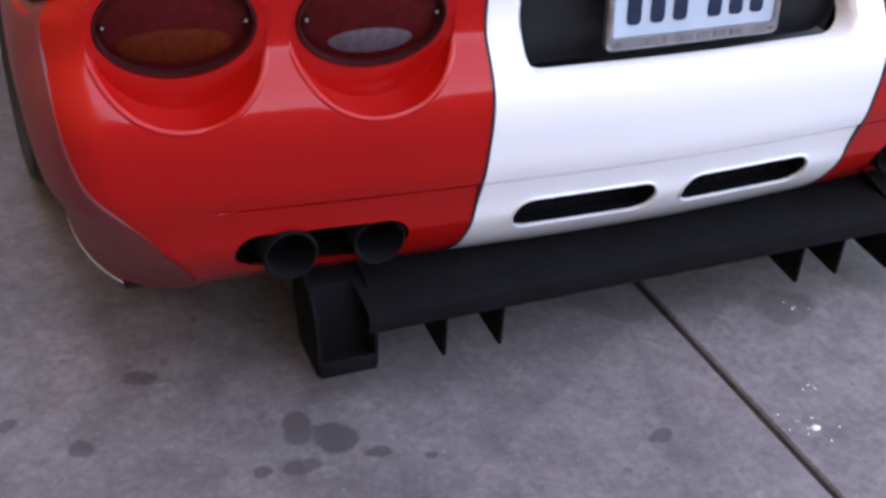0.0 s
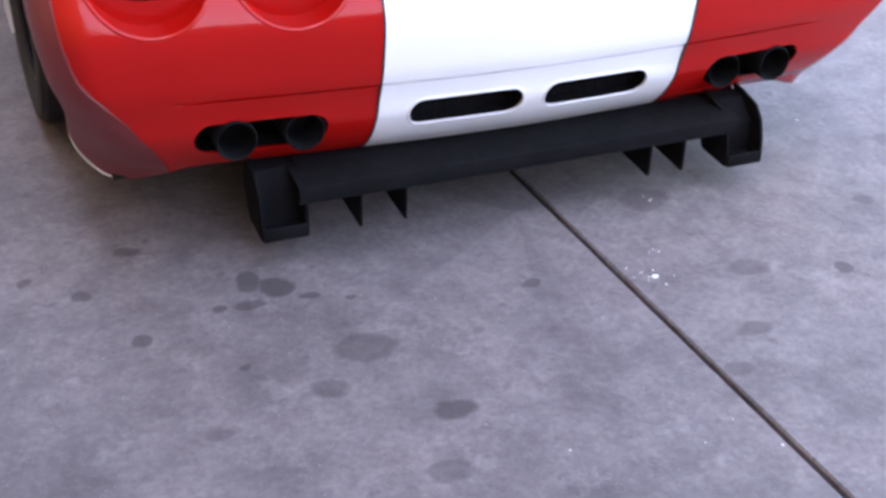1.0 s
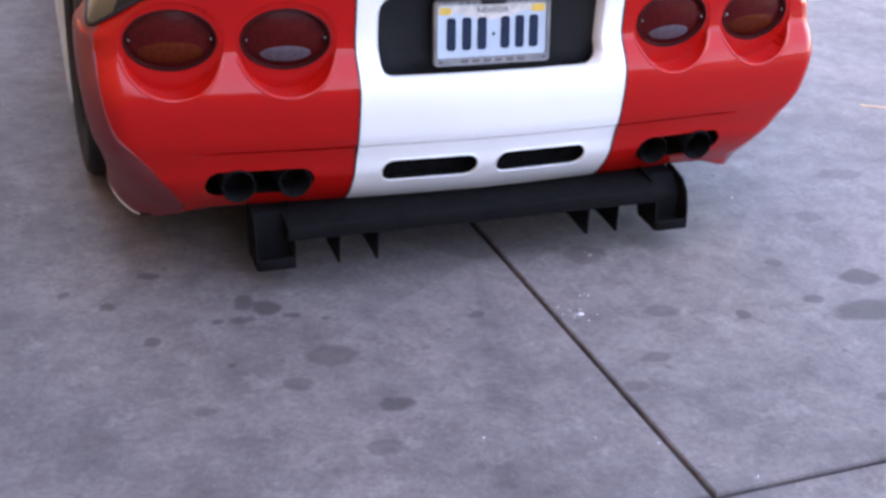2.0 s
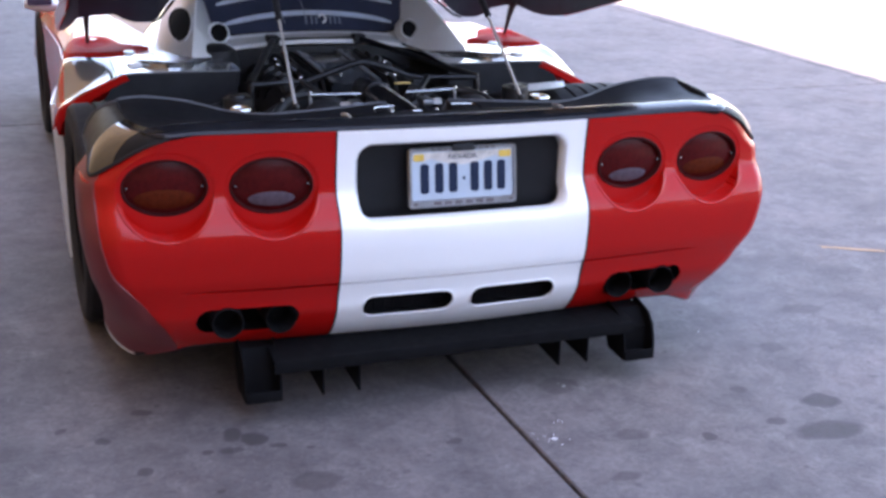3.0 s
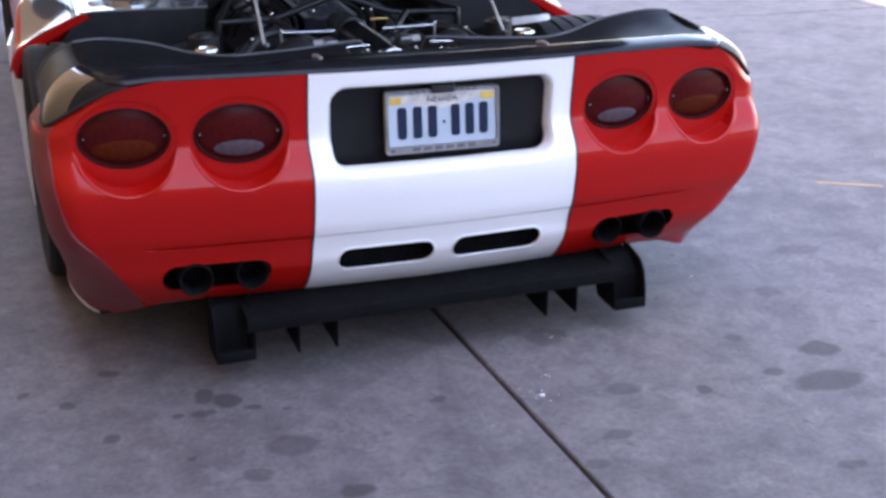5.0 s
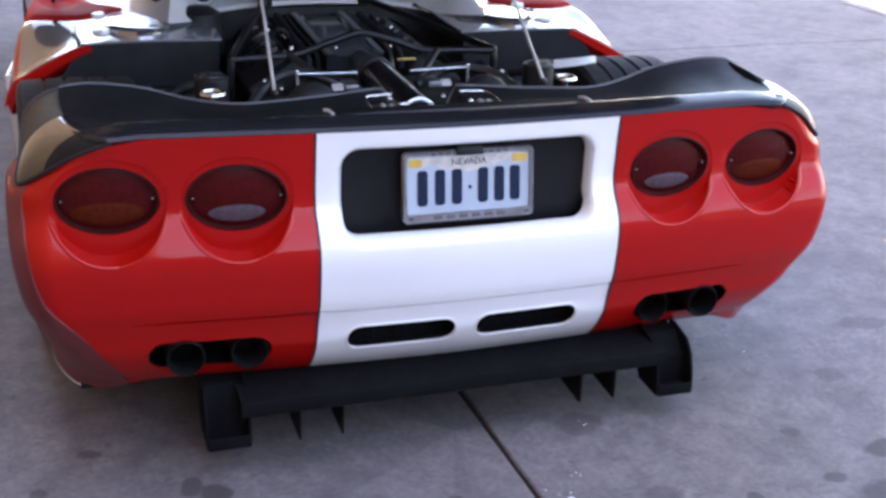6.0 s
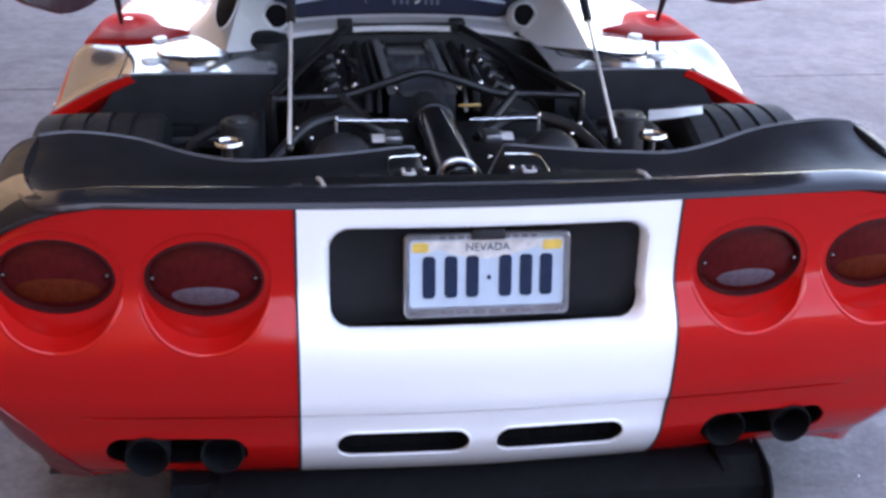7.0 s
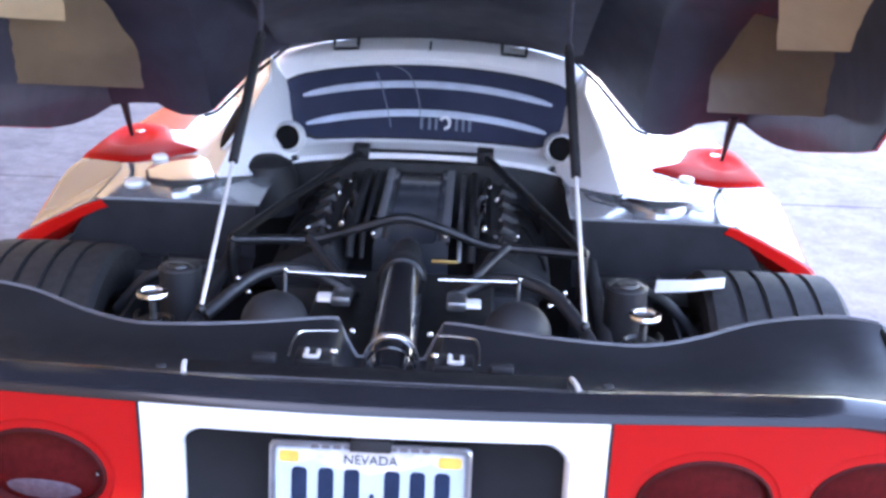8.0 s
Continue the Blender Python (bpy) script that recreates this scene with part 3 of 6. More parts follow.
for _s in (-1, 1):
    _bm = bmesh.new()
    _as = [k / 92 for k in range(92)] + [1 + k / 16 for k in range(16)] + [2 + 0.42 * k / 5 for k in range(6)]
    _cols = [(lambda z, a=a: fascia_point(a, z, _s)) for a in _as]
    _cols[0] = lambda z, s=_s: fascia_point(0.0, z, s) + Vector((s * 0.0025, 0, 0))
    fascia_sheet(_bm, _cols)
    _c = sd_round(_s * 0.585, 0.289, 0.266, 0.076, 0.036)
    snap_and_cut(_bm, _c, 0.0045, 0.005, 1, 0.05)
    for cx, cz, _ in LAMPS:
        if cx * _s > 0:
            cut_hollow(_bm, cx, cz - 0.003, 0.1195)
    # the black deck takes over the upper outer corner
    bmesh.ops.delete(_bm, geom=[f for f in _bm.faces if over_corner(f.calc_center_median())], context="FACES")
    sp = part("side_panel", _bm, [RED, SOOT], car, "gloss red rear corner panel with two scalloped lamp hollows")
    for cx, cz, _ in LAMPS:
        if cx * _s > 0:
            _ring = []
            for t in (radians(172 + 196 * k / 56) for k in range(57)):
                x, z = cx + 0.1215 * math.cos(t), cz - 0.003 + (0.1262 if math.sin(t) < 0 else 0.097) * math.sin(t)
                _ring.append(Vector((x, lerp_table(PROFILE, z) + bulge(x) + 0.0056, z)))
            _bm = bmesh.new()
            tube(_bm, _ring, [0.0020 + 0.0046 * min(1.0, 6 * k / 56, 6 - 6 * k / 56) for k in range(57)], 10)
            part("hollow_lip", _bm, RED, sp, "rounded lower lip of the lamp hollow")
    # white edge along the lower corner
    _bm = bmesh.new()
    rows = []
    for a in [1.45 + 0.85 * k / 14 for k in range(15)]:
        x = fascia_point(a, 0.235, _s).x
        zb = bottom(x)
        w = 0.003 + 0.024 * math.sin(math.pi * (a - 1.45) / 0.86) ** 0.7
        p0, p1 = fascia_point(a, zb + w, _s), fascia_point(a, zb - 0.001, _s)
        out = Vector((_s * math.sin(radians(90 * min(1, a - 1))), -math.cos(radians(90 * min(1, a - 1))), 0)) * 0.003
        rows.append([p0 + out * 0.4, p0 * 0.5 + p1 * 0.5 + out * 1.3, p1 + out])
    if _s < 0:
        sheet(_bm, rows)
        solid(_bm, 0.002)
        part("lip_edge", _bm, WHITE, sp, "worn white edge of the lower corner")
    # dusty film low down; further up its dark tone paints the flank's shade
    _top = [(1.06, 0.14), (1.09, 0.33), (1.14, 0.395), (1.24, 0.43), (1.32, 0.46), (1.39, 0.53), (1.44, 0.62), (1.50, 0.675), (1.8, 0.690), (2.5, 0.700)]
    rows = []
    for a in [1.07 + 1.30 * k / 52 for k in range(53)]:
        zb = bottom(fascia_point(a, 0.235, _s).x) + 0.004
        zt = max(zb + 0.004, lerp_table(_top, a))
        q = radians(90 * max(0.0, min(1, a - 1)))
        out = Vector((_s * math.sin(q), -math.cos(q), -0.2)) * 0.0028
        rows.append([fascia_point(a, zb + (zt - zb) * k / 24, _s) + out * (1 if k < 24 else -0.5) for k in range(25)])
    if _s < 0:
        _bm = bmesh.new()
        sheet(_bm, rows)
        part("film_and_flank_shade", _bm, FILMSHADE, sp, "dull dusty film over the lower corner, and the flank's shade painted above it")
    # dark pinstripe between the red and the white
    _bm = bmesh.new()
    zs = [0.785 - 0.0125 * k for k in range(47)] + [0.199]
    sheet(_bm, [[Vector((_s * ((STRIPE if _s < 0 else STRIPE_R) + d), lerp_table(PROFILE, z) + bulge(STRIPE) + dy, z)) for d, dy in ((-0.0028, 0.006), (-0.0022, -0.0012), (0.0022, -0.0012), (0.0028, 0.006))] for z in zs])
    part("pinstripe", _bm, MATBLACK, sp, "thin black line between red and white paint")
    # inner skin so that no daylight shows through the cut-outs
    _bm = bmesh.new()
    sheet(_bm, [[(_s * 0.38, 0.10, z), (_s * 0.75, 0.13, z), (_s * 0.88, 0.20, z)] for z in (0.76, 0.5, 0.3, 0.21)])
    solid(_bm, 0.004)
    part("inner_skin", _bm, SOOT, sp, "matt black inside of the corner panel")


# ---------------------------------------------------------------- tail lamps
def tail_lamp(cx, cz, cy, kind):
    lamp = new("tail_lamp")
    lamp.parent = car
    tagged(lamp, "oval smoked red tail lamp with a %s lower lens" % ("clear grey" if kind == "clear" else "brownish amber"))
    turn = Matrix.Translation((cx, cy - 0.001, cz)) @ Matrix.Rotation(math.atan(1.7 * 0.055 / 0.87 * (abs(cx) / 0.87) ** 0.7) * (1 if cx > 0 else -1), 4, "Z") @ Matrix.Rotation(radians(2.5), 4, "X")
    lamp.matrix_basis = turn
    rx, rz = 0.1065, 0.0745
    bm = bmesh.new()
    ring = []
    for k in range(56):
        a = 2 * math.pi * k / 56
        c, s = math.cos(a), math.sin(a)
        ring.append([((rx + d) * c, y, (rz + d) * s) for d, y in ((0.001, 0.024), (0.0015, -0.001), (-0.001, -0.005), (-0.004, -0.005), (-0.005, 0.002), (-0.006, 0.016))])
    sheet(bm, ring, close_v=True)
    part("bezel", bm, DARKRED, lamp, "dark red rim of the lamp")
    bm = bmesh.new()
    ellipse_dome(bm, (0, 0.010, 0), rx - 0.006, rz - 0.006, 0.013)
    part("lens", bm, REDLENS, lamp, "smoked dark red lens")
    bm = bmesh.new()
    ex, ez = (0.063, 0.0215) if kind == "clear" else (0.078, 0.028)
    zc = -0.036 if kind == "clear" else -0.030
    pts, seg = [], 40
    for i in range(6):
        q = i / 5
        row = []
        for k in range(seg):
            a = 2 * math.pi * k / seg
            x, z = ex * q * math.cos(a), zc + ez * q * math.sin(a)
            rr = (x / (rx - 0.009)) ** 2 + (z / (rz - 0.009)) ** 2
            row.append((x, 0.010 - 0.012 * (1 - rr) - 0.0022 * (1 - q ** 6) - 0.0006, z))
        pts.append(row)
    sheet(bm, pts[1:], close_u=True)
    f = [v for v in bm.verts][:seg]
    bm.faces.new(f)
    part("lower_lens", bm, CLEARLENS if kind == "clear" else AMBERLENS, lamp, "clear ribbed reversing lens" if kind == "clear" else "amber indicator lens")
    for s in (-1, 1):
        bm = bmesh.new()
        lathe(bm, [(0.0001, -0.0055), (0.0025, -0.005), (0.0033, -0.003), (0.0033, 0.006)], 12, Matrix.Translation((s * 0.0925, 0.004, 0.002)) @ Matrix.Rotation(radians(90), 4, "Z"), closed=False)
        part("screw", bm, STEEL, lamp, "bright screw head")
    return lamp


for (_cx, _cz, _cy), _k in zip(LAMPS, ("amber", "clear", "clear", "amber")):
    tail_lamp(_cx, _cz, _cy, _k)

# ---------------------------------------------------------------- number plate
plate = new("number_plate")
plate.parent = car
tagged(plate, "pale blue number plate in a bright metal frame, characters as dark bars")
plate.matrix_basis = Matrix.Translation((0, -0.008, 0.644)) @ Matrix.Rotation(radians(-8.5), 4, "X")
_bm = bmesh.new()
slab(_bm, rounded(0.302, 0.150, 0.012), -0.003, 0.001)
part("plate", _bm, PLATEBLUE, plate, "pale blue embossed sheet", smooth=False)
_bm = bmesh.new()
_o = [rounded(w, h, r) for w, h, r in ((0.311, 0.160, 0.012), (0.311, 0.160, 0.012), (0.304, 0.153, 0.010), (0.293, 0.133, 0.009), (0.290, 0.130, 0.008))]
_y = (0.004, -0.006, -0.0095, -0.0095, -0.0035)
sheet(_bm, [[(x, y, z + (0.0 if k < 3 else 0.0045)) for x, z in o] for k, (o, y) in enumerate(zip(_o, _y))], close_u=True)
part("plate_frame", _bm, CHROMEFRAME, plate, "bright metal plate frame")
_bm = bmesh.new()
_hill = [(-0.142, 0.066), (-0.142, 0.046), (-0.115, 0.043), (-0.09, 0.050), (-0.065, 0.040), (-0.03, 0.033), (0.0, 0.030), (0.03, 0.034), (0.06, 0.041), (0.09, 0.050), (0.115, 0.044), (0.142, 0.047), (0.142, 0.066)]
slab(_bm, _hill, -0.0040, -0.003)
part("plate_band", _bm, PLATEPALE, plate, "pale hills printed along the top", smooth=False)
for _x, _w in ((-0.125, 0.030), (0.122, 0.036)):
    _bm = bmesh.new()
    slab(_bm, [(x + _x, z + 0.054) for x, z in rounded(_w, 0.018, 0.005)], -0.0050, -0.0040)
    part("sticker", _bm, PLATEYELLOW, plate, "yellow registration sticker", smooth=False)
for _x in (-0.109, -0.068, -0.028, 0.034, 0.073, 0.111):
    _bm = bmesh.new()
    slab(_bm, [(x + _x, z - 0.003) for x, z in rounded(0.024, 0.080, 0.008)], -0.0050, -0.003)
    part("character_bar", _bm, PLATEINK, plate, smooth=False)
_bm = bmesh.new()
slab(_bm, [(x + 0.003, z - 0.006) for x, z in rounded(0.008, 0.008, 0.0039)], -0.0050, -0.003)
part("character_dot", _bm, PLATEINK, plate, smooth=False)
word = bpy.data.curves.new("plate_word", "FONT")
word.body, word.size, word.extrude, word.align_x, word.align_y = "NEVADA", 0.021, 0.0005, "CENTER", "CENTER"
_wo = bpy.data.objects.new("word_source", word)
_wm = bpy.data.meshes.new_from_object(_wo)
_wm.materials.append(PLATEINK)
bpy.data.objects.remove(_wo)
_word = new("plate_word", _wm)
_word.parent = plate
_word.matrix_basis = Matrix.Translation((0, -0.0046, 0.052)) @ Matrix.Rotation(radians(90), 4, "X")
tagged(_word, "state name printed on the plate")
for _k in range(6):
    _bm = bmesh.new()
    slab(_bm, [(x - 0.075 + 0.030 * _k, z - 0.0695) for x, z in rounded(0.021, 0.0095, 0.002)], -0.0105, -0.0094)
    part("frame_bar", _bm, FRAMEPRINT, plate, smooth=False)
for _k in range(11):
    _bm = bmesh.new()
    slab(_bm, [(x - 0.085 + 0.017 * _k, z + 0.0738) for x, z in rounded(0.012, 0.0065, 0.0015)], -0.0105, -0.0094)
    part("frame_bar", _bm, FRAMEPRINT, plate, smooth=False)
for _x in (-0.138, 0.138):
    _bm = bmesh.new()
    slab(_bm, [(x + _x, z - 0.0695) for x, z in rounded(0.012, 0.007, 0.003)], -0.0104, -0.0094)
    part("frame_slot", _bm, FRAMEPRINT, plate, smooth=False)
_bm = bmesh.new()
box(_bm, (-0.032, -0.014, 0.068), (0.032, 0.03, 0.088), 0.003)
part("plate_lamp", _bm, MATBLACK, plate, "small black plate light")


# ---------------------------------------------------------------- exhausts and diffuser
for _s in (-1, 1):
    for _x in (0.500, 0.640):
        _bm = bmesh.new()
        lathe(_bm, [(0.0405, -0.022), (0.0425, -0.018), (0.0425, 0.22), (0.036, 0.22), (0.036, -0.016), (0.0385, -0.022)], 36, Matrix.Translation((_s * _x, 0.0, 0.289)) @ Matrix.Rotation(radians(90), 4, "Z"))
        tip = part("exhaust_tip", _bm, SOOT, car, "sooty round exhaust tip")
        _bm = bmesh.new()
        lathe(_bm, [(0.0001, 0.06), (0.0362, 0.06), (0.0362, 0.066), (0.0001, 0.066)], 24, Matrix.Translation((_s * _x, 0.0, 0.289)) @ Matrix.Rotation(radians(90), 4, "Z"))
        part("baffle", _bm, SOOT, tip)

diffuser = new("diffuser")
diffuser.parent = car
tagged(diffuser, "black rear diffuser with thin upright fins and box ends")
_bm = bmesh.new()
_rows = []
for x in [-0.53 + 1.06 * k / 24 for k in range(25)]:
    _rows.append([(x, 0.50, 0.14), (x, 0.09, 0.196), (x, -0.045, 0.192), (x, -0.068, 0.186), (x, -0.072, 0.172), (x, -0.070, 0.152), (x, -0.055, 0.150), (x, 0.50, 0.10)])
sheet(_bm, _rows, close_u=True)
part("tray", _bm, SOOT, diffuser, "black plastic diffuser tray")
for _x in (-0.398, -0.298, 0.298, 0.388):
    _bm = bmesh.new()
    _o = [(-0.070, 0.165), (-0.072, 0.079), (-0.066, 0.076), (0.03, 0.082), (0.36, 0.098), (0.36, 0.15)]
    _a = [_bm.verts.new((_x - 0.002, y, z)) for y, z in _o]
    _b = [_bm.verts.new((_x + 0.002, y, z)) for y, z in _o]
    _bm.faces.new(_a), _bm.faces.new(_b[::-1])
    for k in range(len(_o)):
        _bm.faces.new((_a[k], _b[k], _b[(k + 1) % len(_o)], _a[(k + 1) % len(_o)]))
    part("fin", _bm, SOOT, diffuser, smooth=False)
for _s in (-1, 1):
    # open channel at the end: two cheeks, a floor, a front lip and a dark back; one end sits 26 mm further in
    _dy = 0.026 if _s < 0 else 0.0
    for _x in (0.508, 0.602):
        _bm = bmesh.new()
        _o = [(-0.074, 0.068), (-0.078, 0.074), (-0.074, 0.120), (-0.058, 0.168), (-0.030, 0.196), (0.03, 0.210), (0.06, 0.212), (0.06, 0.14), (0.02, 0.072)]
        _a = [_bm.verts.new((_s * _x - 0.003, y + _dy, z)) for y, z in _o]
        _b = [_bm.verts.new((_s * _x + 0.003, y + _dy, z)) for y, z in _o]
        _bm.faces.new(_a), _bm.faces.new(_b[::-1])
        for k in range(len(_o)):
            _bm.faces.new((_a[k], _b[k], _b[(k + 1) % len(_o)], _a[(k + 1) % len(_o)]))
        part("end_cheek", _bm, SOOT, diffuser, "thin black side of the end channel", smooth=False)
    _x0, _x1 = min(_s * 0.511, _s * 0.599), max(_s * 0.511, _s * 0.599)
    _bm = bmesh.new()
    box(_bm, (_x0, -0.070 + _dy, 0.069), (_x1, 0.03 + _dy, 0.078), 0.002)
    part("end_floor", _bm, SOOT, diffuser)
    _bm = bmesh.new()
    box(_bm, (_x0 - 0.004, -0.0825 + _dy, 0.068), (_x1 + 0.004, -0.0785 + _dy, 0.099), 0.0015)
    part("end_plate", _bm, SOOT, diffuser, "black front lip of the end channel")
    _bm = bmesh.new()
    sheet(_bm, [[(_x0, -0.030 + _dy, 0.079), (_x1, -0.030 + _dy, 0.079)], [(_x0, -0.028 + _dy, 0.150), (_x1, -0.028 + _dy, 0.150)], [(_x0, 0.02, 0.196), (_x1, 0.02, 0.196)], [(_x0, 0.30, 0.205), (_x1, 0.30, 0.205)]])
    solid(_bm, 0.004)
    part("end_back", _bm, SOOT, diffuser, "dark inside of the end channel")
    # outer undertray that closes the corner from below
    _bm = bmesh.new()
    sheet(_bm, [[(_s * x, y, z) for x, y, z in ((0.60, 0.08, 0.20), (0.74, 0.09, 0.195), (0.86, 0.16, 0.155))], [(_s * x, y, z) for x, y, z in ((0.60, 0.46, 0.17), (0.74, 0.46, 0.165), (0.86, 0.44, 0.15))]])
    solid(_bm, 0.006)
    part("corner_tray", _bm, MATBLACK, diffuser)


# ---------------------------------------------------------------- black rear deck: lip, tray and raised front edge
deck = new("rear_deck")
deck.parent = car
tagged(deck, "glossy black moulded deck along the top of the tail")


def deck_half(x):
    """Distance from the middle; the right end reaches 2 cm further out."""
    return abs(x) - 0.02 * max(0.0, min(1.0, (x - 0.60) / 0.15))


def deck_front(x):
    """y and z of the deck's front edge."""
    a = deck_half(x)
    y = lerp_table([(0, 0.375), (0.10, 0.375), (0.24, 0.350), (0.36, 0.338), (0.46, 0.345), (0.56, 0.375), (0.66, 0.400), (0.78, 0.395), (0.86, 0.375), (0.93, 0.345), (0.975, 0.33)], a)
    z = -0.075 * max(0.0, min(1.0, (0.092 - a) / 0.022)) + lerp_table([(0, 0.762), (0.10, 0.762), (0.24, 0.757), (0.36, 0.753), (0.46, 0.749), (0.56, 0.757), (0.66, 0.781), (0.74, 0.795), (0.80, 0.801), (0.88, 0.797)], a)
    return y, z


END_LOW = [(1.0, 0.780), (1.2, 0.757), (1.45, 0.707), (1.65, 0.677), (1.8, 0.677), (2.0, 0.692), (2.4, 0.700), (3.0, 0.705)]
END_X = [(1.0, 0.755), (1.3, 0.792), (1.6, 0.822), (2.0, 0.848), (2.5, 0.856), (3.0, 0.853)]
END_Y = [(1.0, 0.024), (1.3, 0.052), (1.6, 0.100), (2.0, 0.185), (2.5, 0.285), (3.0, 0.372)]
END_Z = [(1.0, 0.793), (2.0, 0.793), (2.5, 0.796), (3.0, 0.800)]


def deck_rear(x):
    a = deck_half(x)
    y = -0.026 + bulge(min(a, 0.755))
    y += lerp_table([(0.70, 0.0), (0.755, -0.006), (0.775, -0.006), (0.792, 0.0), (0.822, 0.028), (0.840, 0.068), (0.856, 0.170), (0.860, 0.28)], a)
    return y, lerp_table([(0, 0.792), (0.70, 0.792), (0.755, 0.789), (0.86, 0.786)], a)


_rows = []
for k in range(121):
    x = -0.854 + 1.728 * k / 120
    (yr, zr), (yf, zf) = deck_rear(x), deck_front(x)
    a = deck_half(x)
    w = max(0.0, min(1.0, (0.855 - a) / 0.11))
    w = w * w * (3 - 2 * w)
    lip = 0.012 * w
    dip = 0.012 + 0.018 * w
    d = yf - yr
    e = min(1.0, d / 0.30)
    row = [(x, yr + 0.010, zr - 0.020), (x, yr - 0.004, zr - 0.006), (x, yr, zr + 0.001), (x, yr + 0.022 * e, zr + 0.006 * w)]
    row += [(x, yr + 0.055 * e, zr + lip), (x, yr + 0.072 * e, zr + lip - 0.002), (x, yr + 0.082 * e, zr + 0.1 * lip)]
    y2 = row[-1][1]
    for q in (0.2, 0.45, 0.7, 0.88):
        row.append((x, y2 + (yf - y2) * q, row[6][2] + (zf - row[6][2]) * q - dip * math.sin(math.pi * q) ** 0.8))
    row += [(x, yf - 0.006, zf + 0.003), (x, yf, zf + 0.004), (x, yf + 0.007, zf), (x, yf + 0.008, zf - 0.02 - 0.03 * w)]
    _rows.append(row)
_bm = bmesh.new()
sheet(_bm, _rows)
for f in _bm.faces:
    c = f.calc_center_median()
    y0 = deck_rear(c.x)[0]
    f.material_index = 1 if c.y > y0 + 0.074 * min(1.0, (deck_front(c.x)[0] - y0) / 0.30) else 0
deck_panel = part("deck_panel", _bm, [CARBON, DECKDULL], deck, "glossy black deck with a raised wavy front edge")
deck_panel.data.set_sharp_from_angle(angle=radians(60))
# rolled front edge; its highlight is put in as a lighter grey
_bm = bmesh.new()
_line = []
for k in range(97):
    x = -0.85 + 1.72 * k / 96
    _line.append((x, deck_front(x)[0] + 0.001, deck_front(x)[1] + 0.004))
tube(_bm, _line, 0.0042, 8)
part("rolled_edge", _bm, GREYANDGLINT, deck, "rolled front edge of the deck with its highlight painted in grey")
# rounded ends of the deck that turn down over the corners
for _s in (-1, 1):
    _bm = bmesh.new()
    _rows = []
    for k in range(37):
        a = 1.0 + 2.0 * k / 36
        base = fascia_point(a, lerp_table(END_LOW, a), _s) + Vector((_s * 0.0045, -0.0045, 0))
        top = Vector((_s * (lerp_table(END_X, a) + (0.02 if _s > 0 else 0.0)), lerp_table(END_Y, a), lerp_table(END_Z, a)))
        row = []
        for i in range(13):
            q = i / 12
            t = radians(90 * q)
            u, v = 0.75 * (1 - math.cos(t)) + 0.25 * q, 0.75 * math.sin(t) + 0.25 * q
            row.append(Vector((base.x + (top.x - base.x) * u, base.y + (top.y - base.y) * u, base.z + (top.z - base.z) * v)))
        row.append(top + Vector((-_s * 0.006, 0.004, -0.004)))
        row.append(top + Vector((-_s * 0.010, 0.006, -0.016)))
        _rows.append(row)
    sheet(_bm, _rows)
    _bm.faces.ensure_lookup_table()
    for i, f in enumerate(_bm.faces):
        f.material_index = 0 if 8 <= i // 14 < 18 else 1
    part("deck_corner", _bm, [GLOSSBLACK, DECKDULL], deck, "glossy black end of the deck round the corner")
    _bm = bmesh.new()
    tube(_bm, [r[0] for r in _rows], 0.0045, 8)
    part("lower_edge", _bm, MATBLACK, deck, "dull black lower edge of the deck's end")
    # same painted grey highlight down the deck's end
    _bm = bmesh.new()
    tube(_bm, [p + Vector((0, 0.001, 0)) for p in _rows[-1][:13]], 0.004, 8)
    part("rolled_edge", _bm, GREYANDGLINT, deck)
# dark trough in the middle of the deck
# highlight of the lip's edge, drawn as a thin grey line
_bm = bmesh.new()
tube(_bm, [(-0.300, 0.058, 0.800), (-0.10, 0.056, 0.8005), (0.10, 0.056, 0.8005), (0.300, 0.058, 0.800)], 0.0013, 8)
part("trough_glint", _bm, GREYANDGLINT, deck, "thin grey line painted for the glint along the trough's edge")
_bm = bmesh.new()
box(_bm, (-0.302, 0.060, 0.765), (0.300, 0.112, 0.7985), 0.004)
part("trough", _bm, SOOT, deck, "black trough behind the lip")
for _x in (-0.303, 0.309):
    _bm = bmesh.new()
    tube(_bm, [(_x + 0.006, 0.052, 0.803), (_x + 0.002, 0.072, 0.806), (_x - 0.003, 0.098, 0.801)], 0.0040, 8)
    part("trough_clip", _bm, RODSTEEL, deck, "small bright clip")
for _x in (-0.345, 0.365):
    _bm = bmesh.new()
    lathe(_bm, [(0.0001, 0.004), (0.008, 0.003), (0.009, 0.0)], 12, Matrix.Translation((_x, 0.10, 0.789)) @ Matrix.Rotation(radians(-90), 4, "Y"), closed=False)
    part("deck_bolt", _bm, MATBLACK, deck)
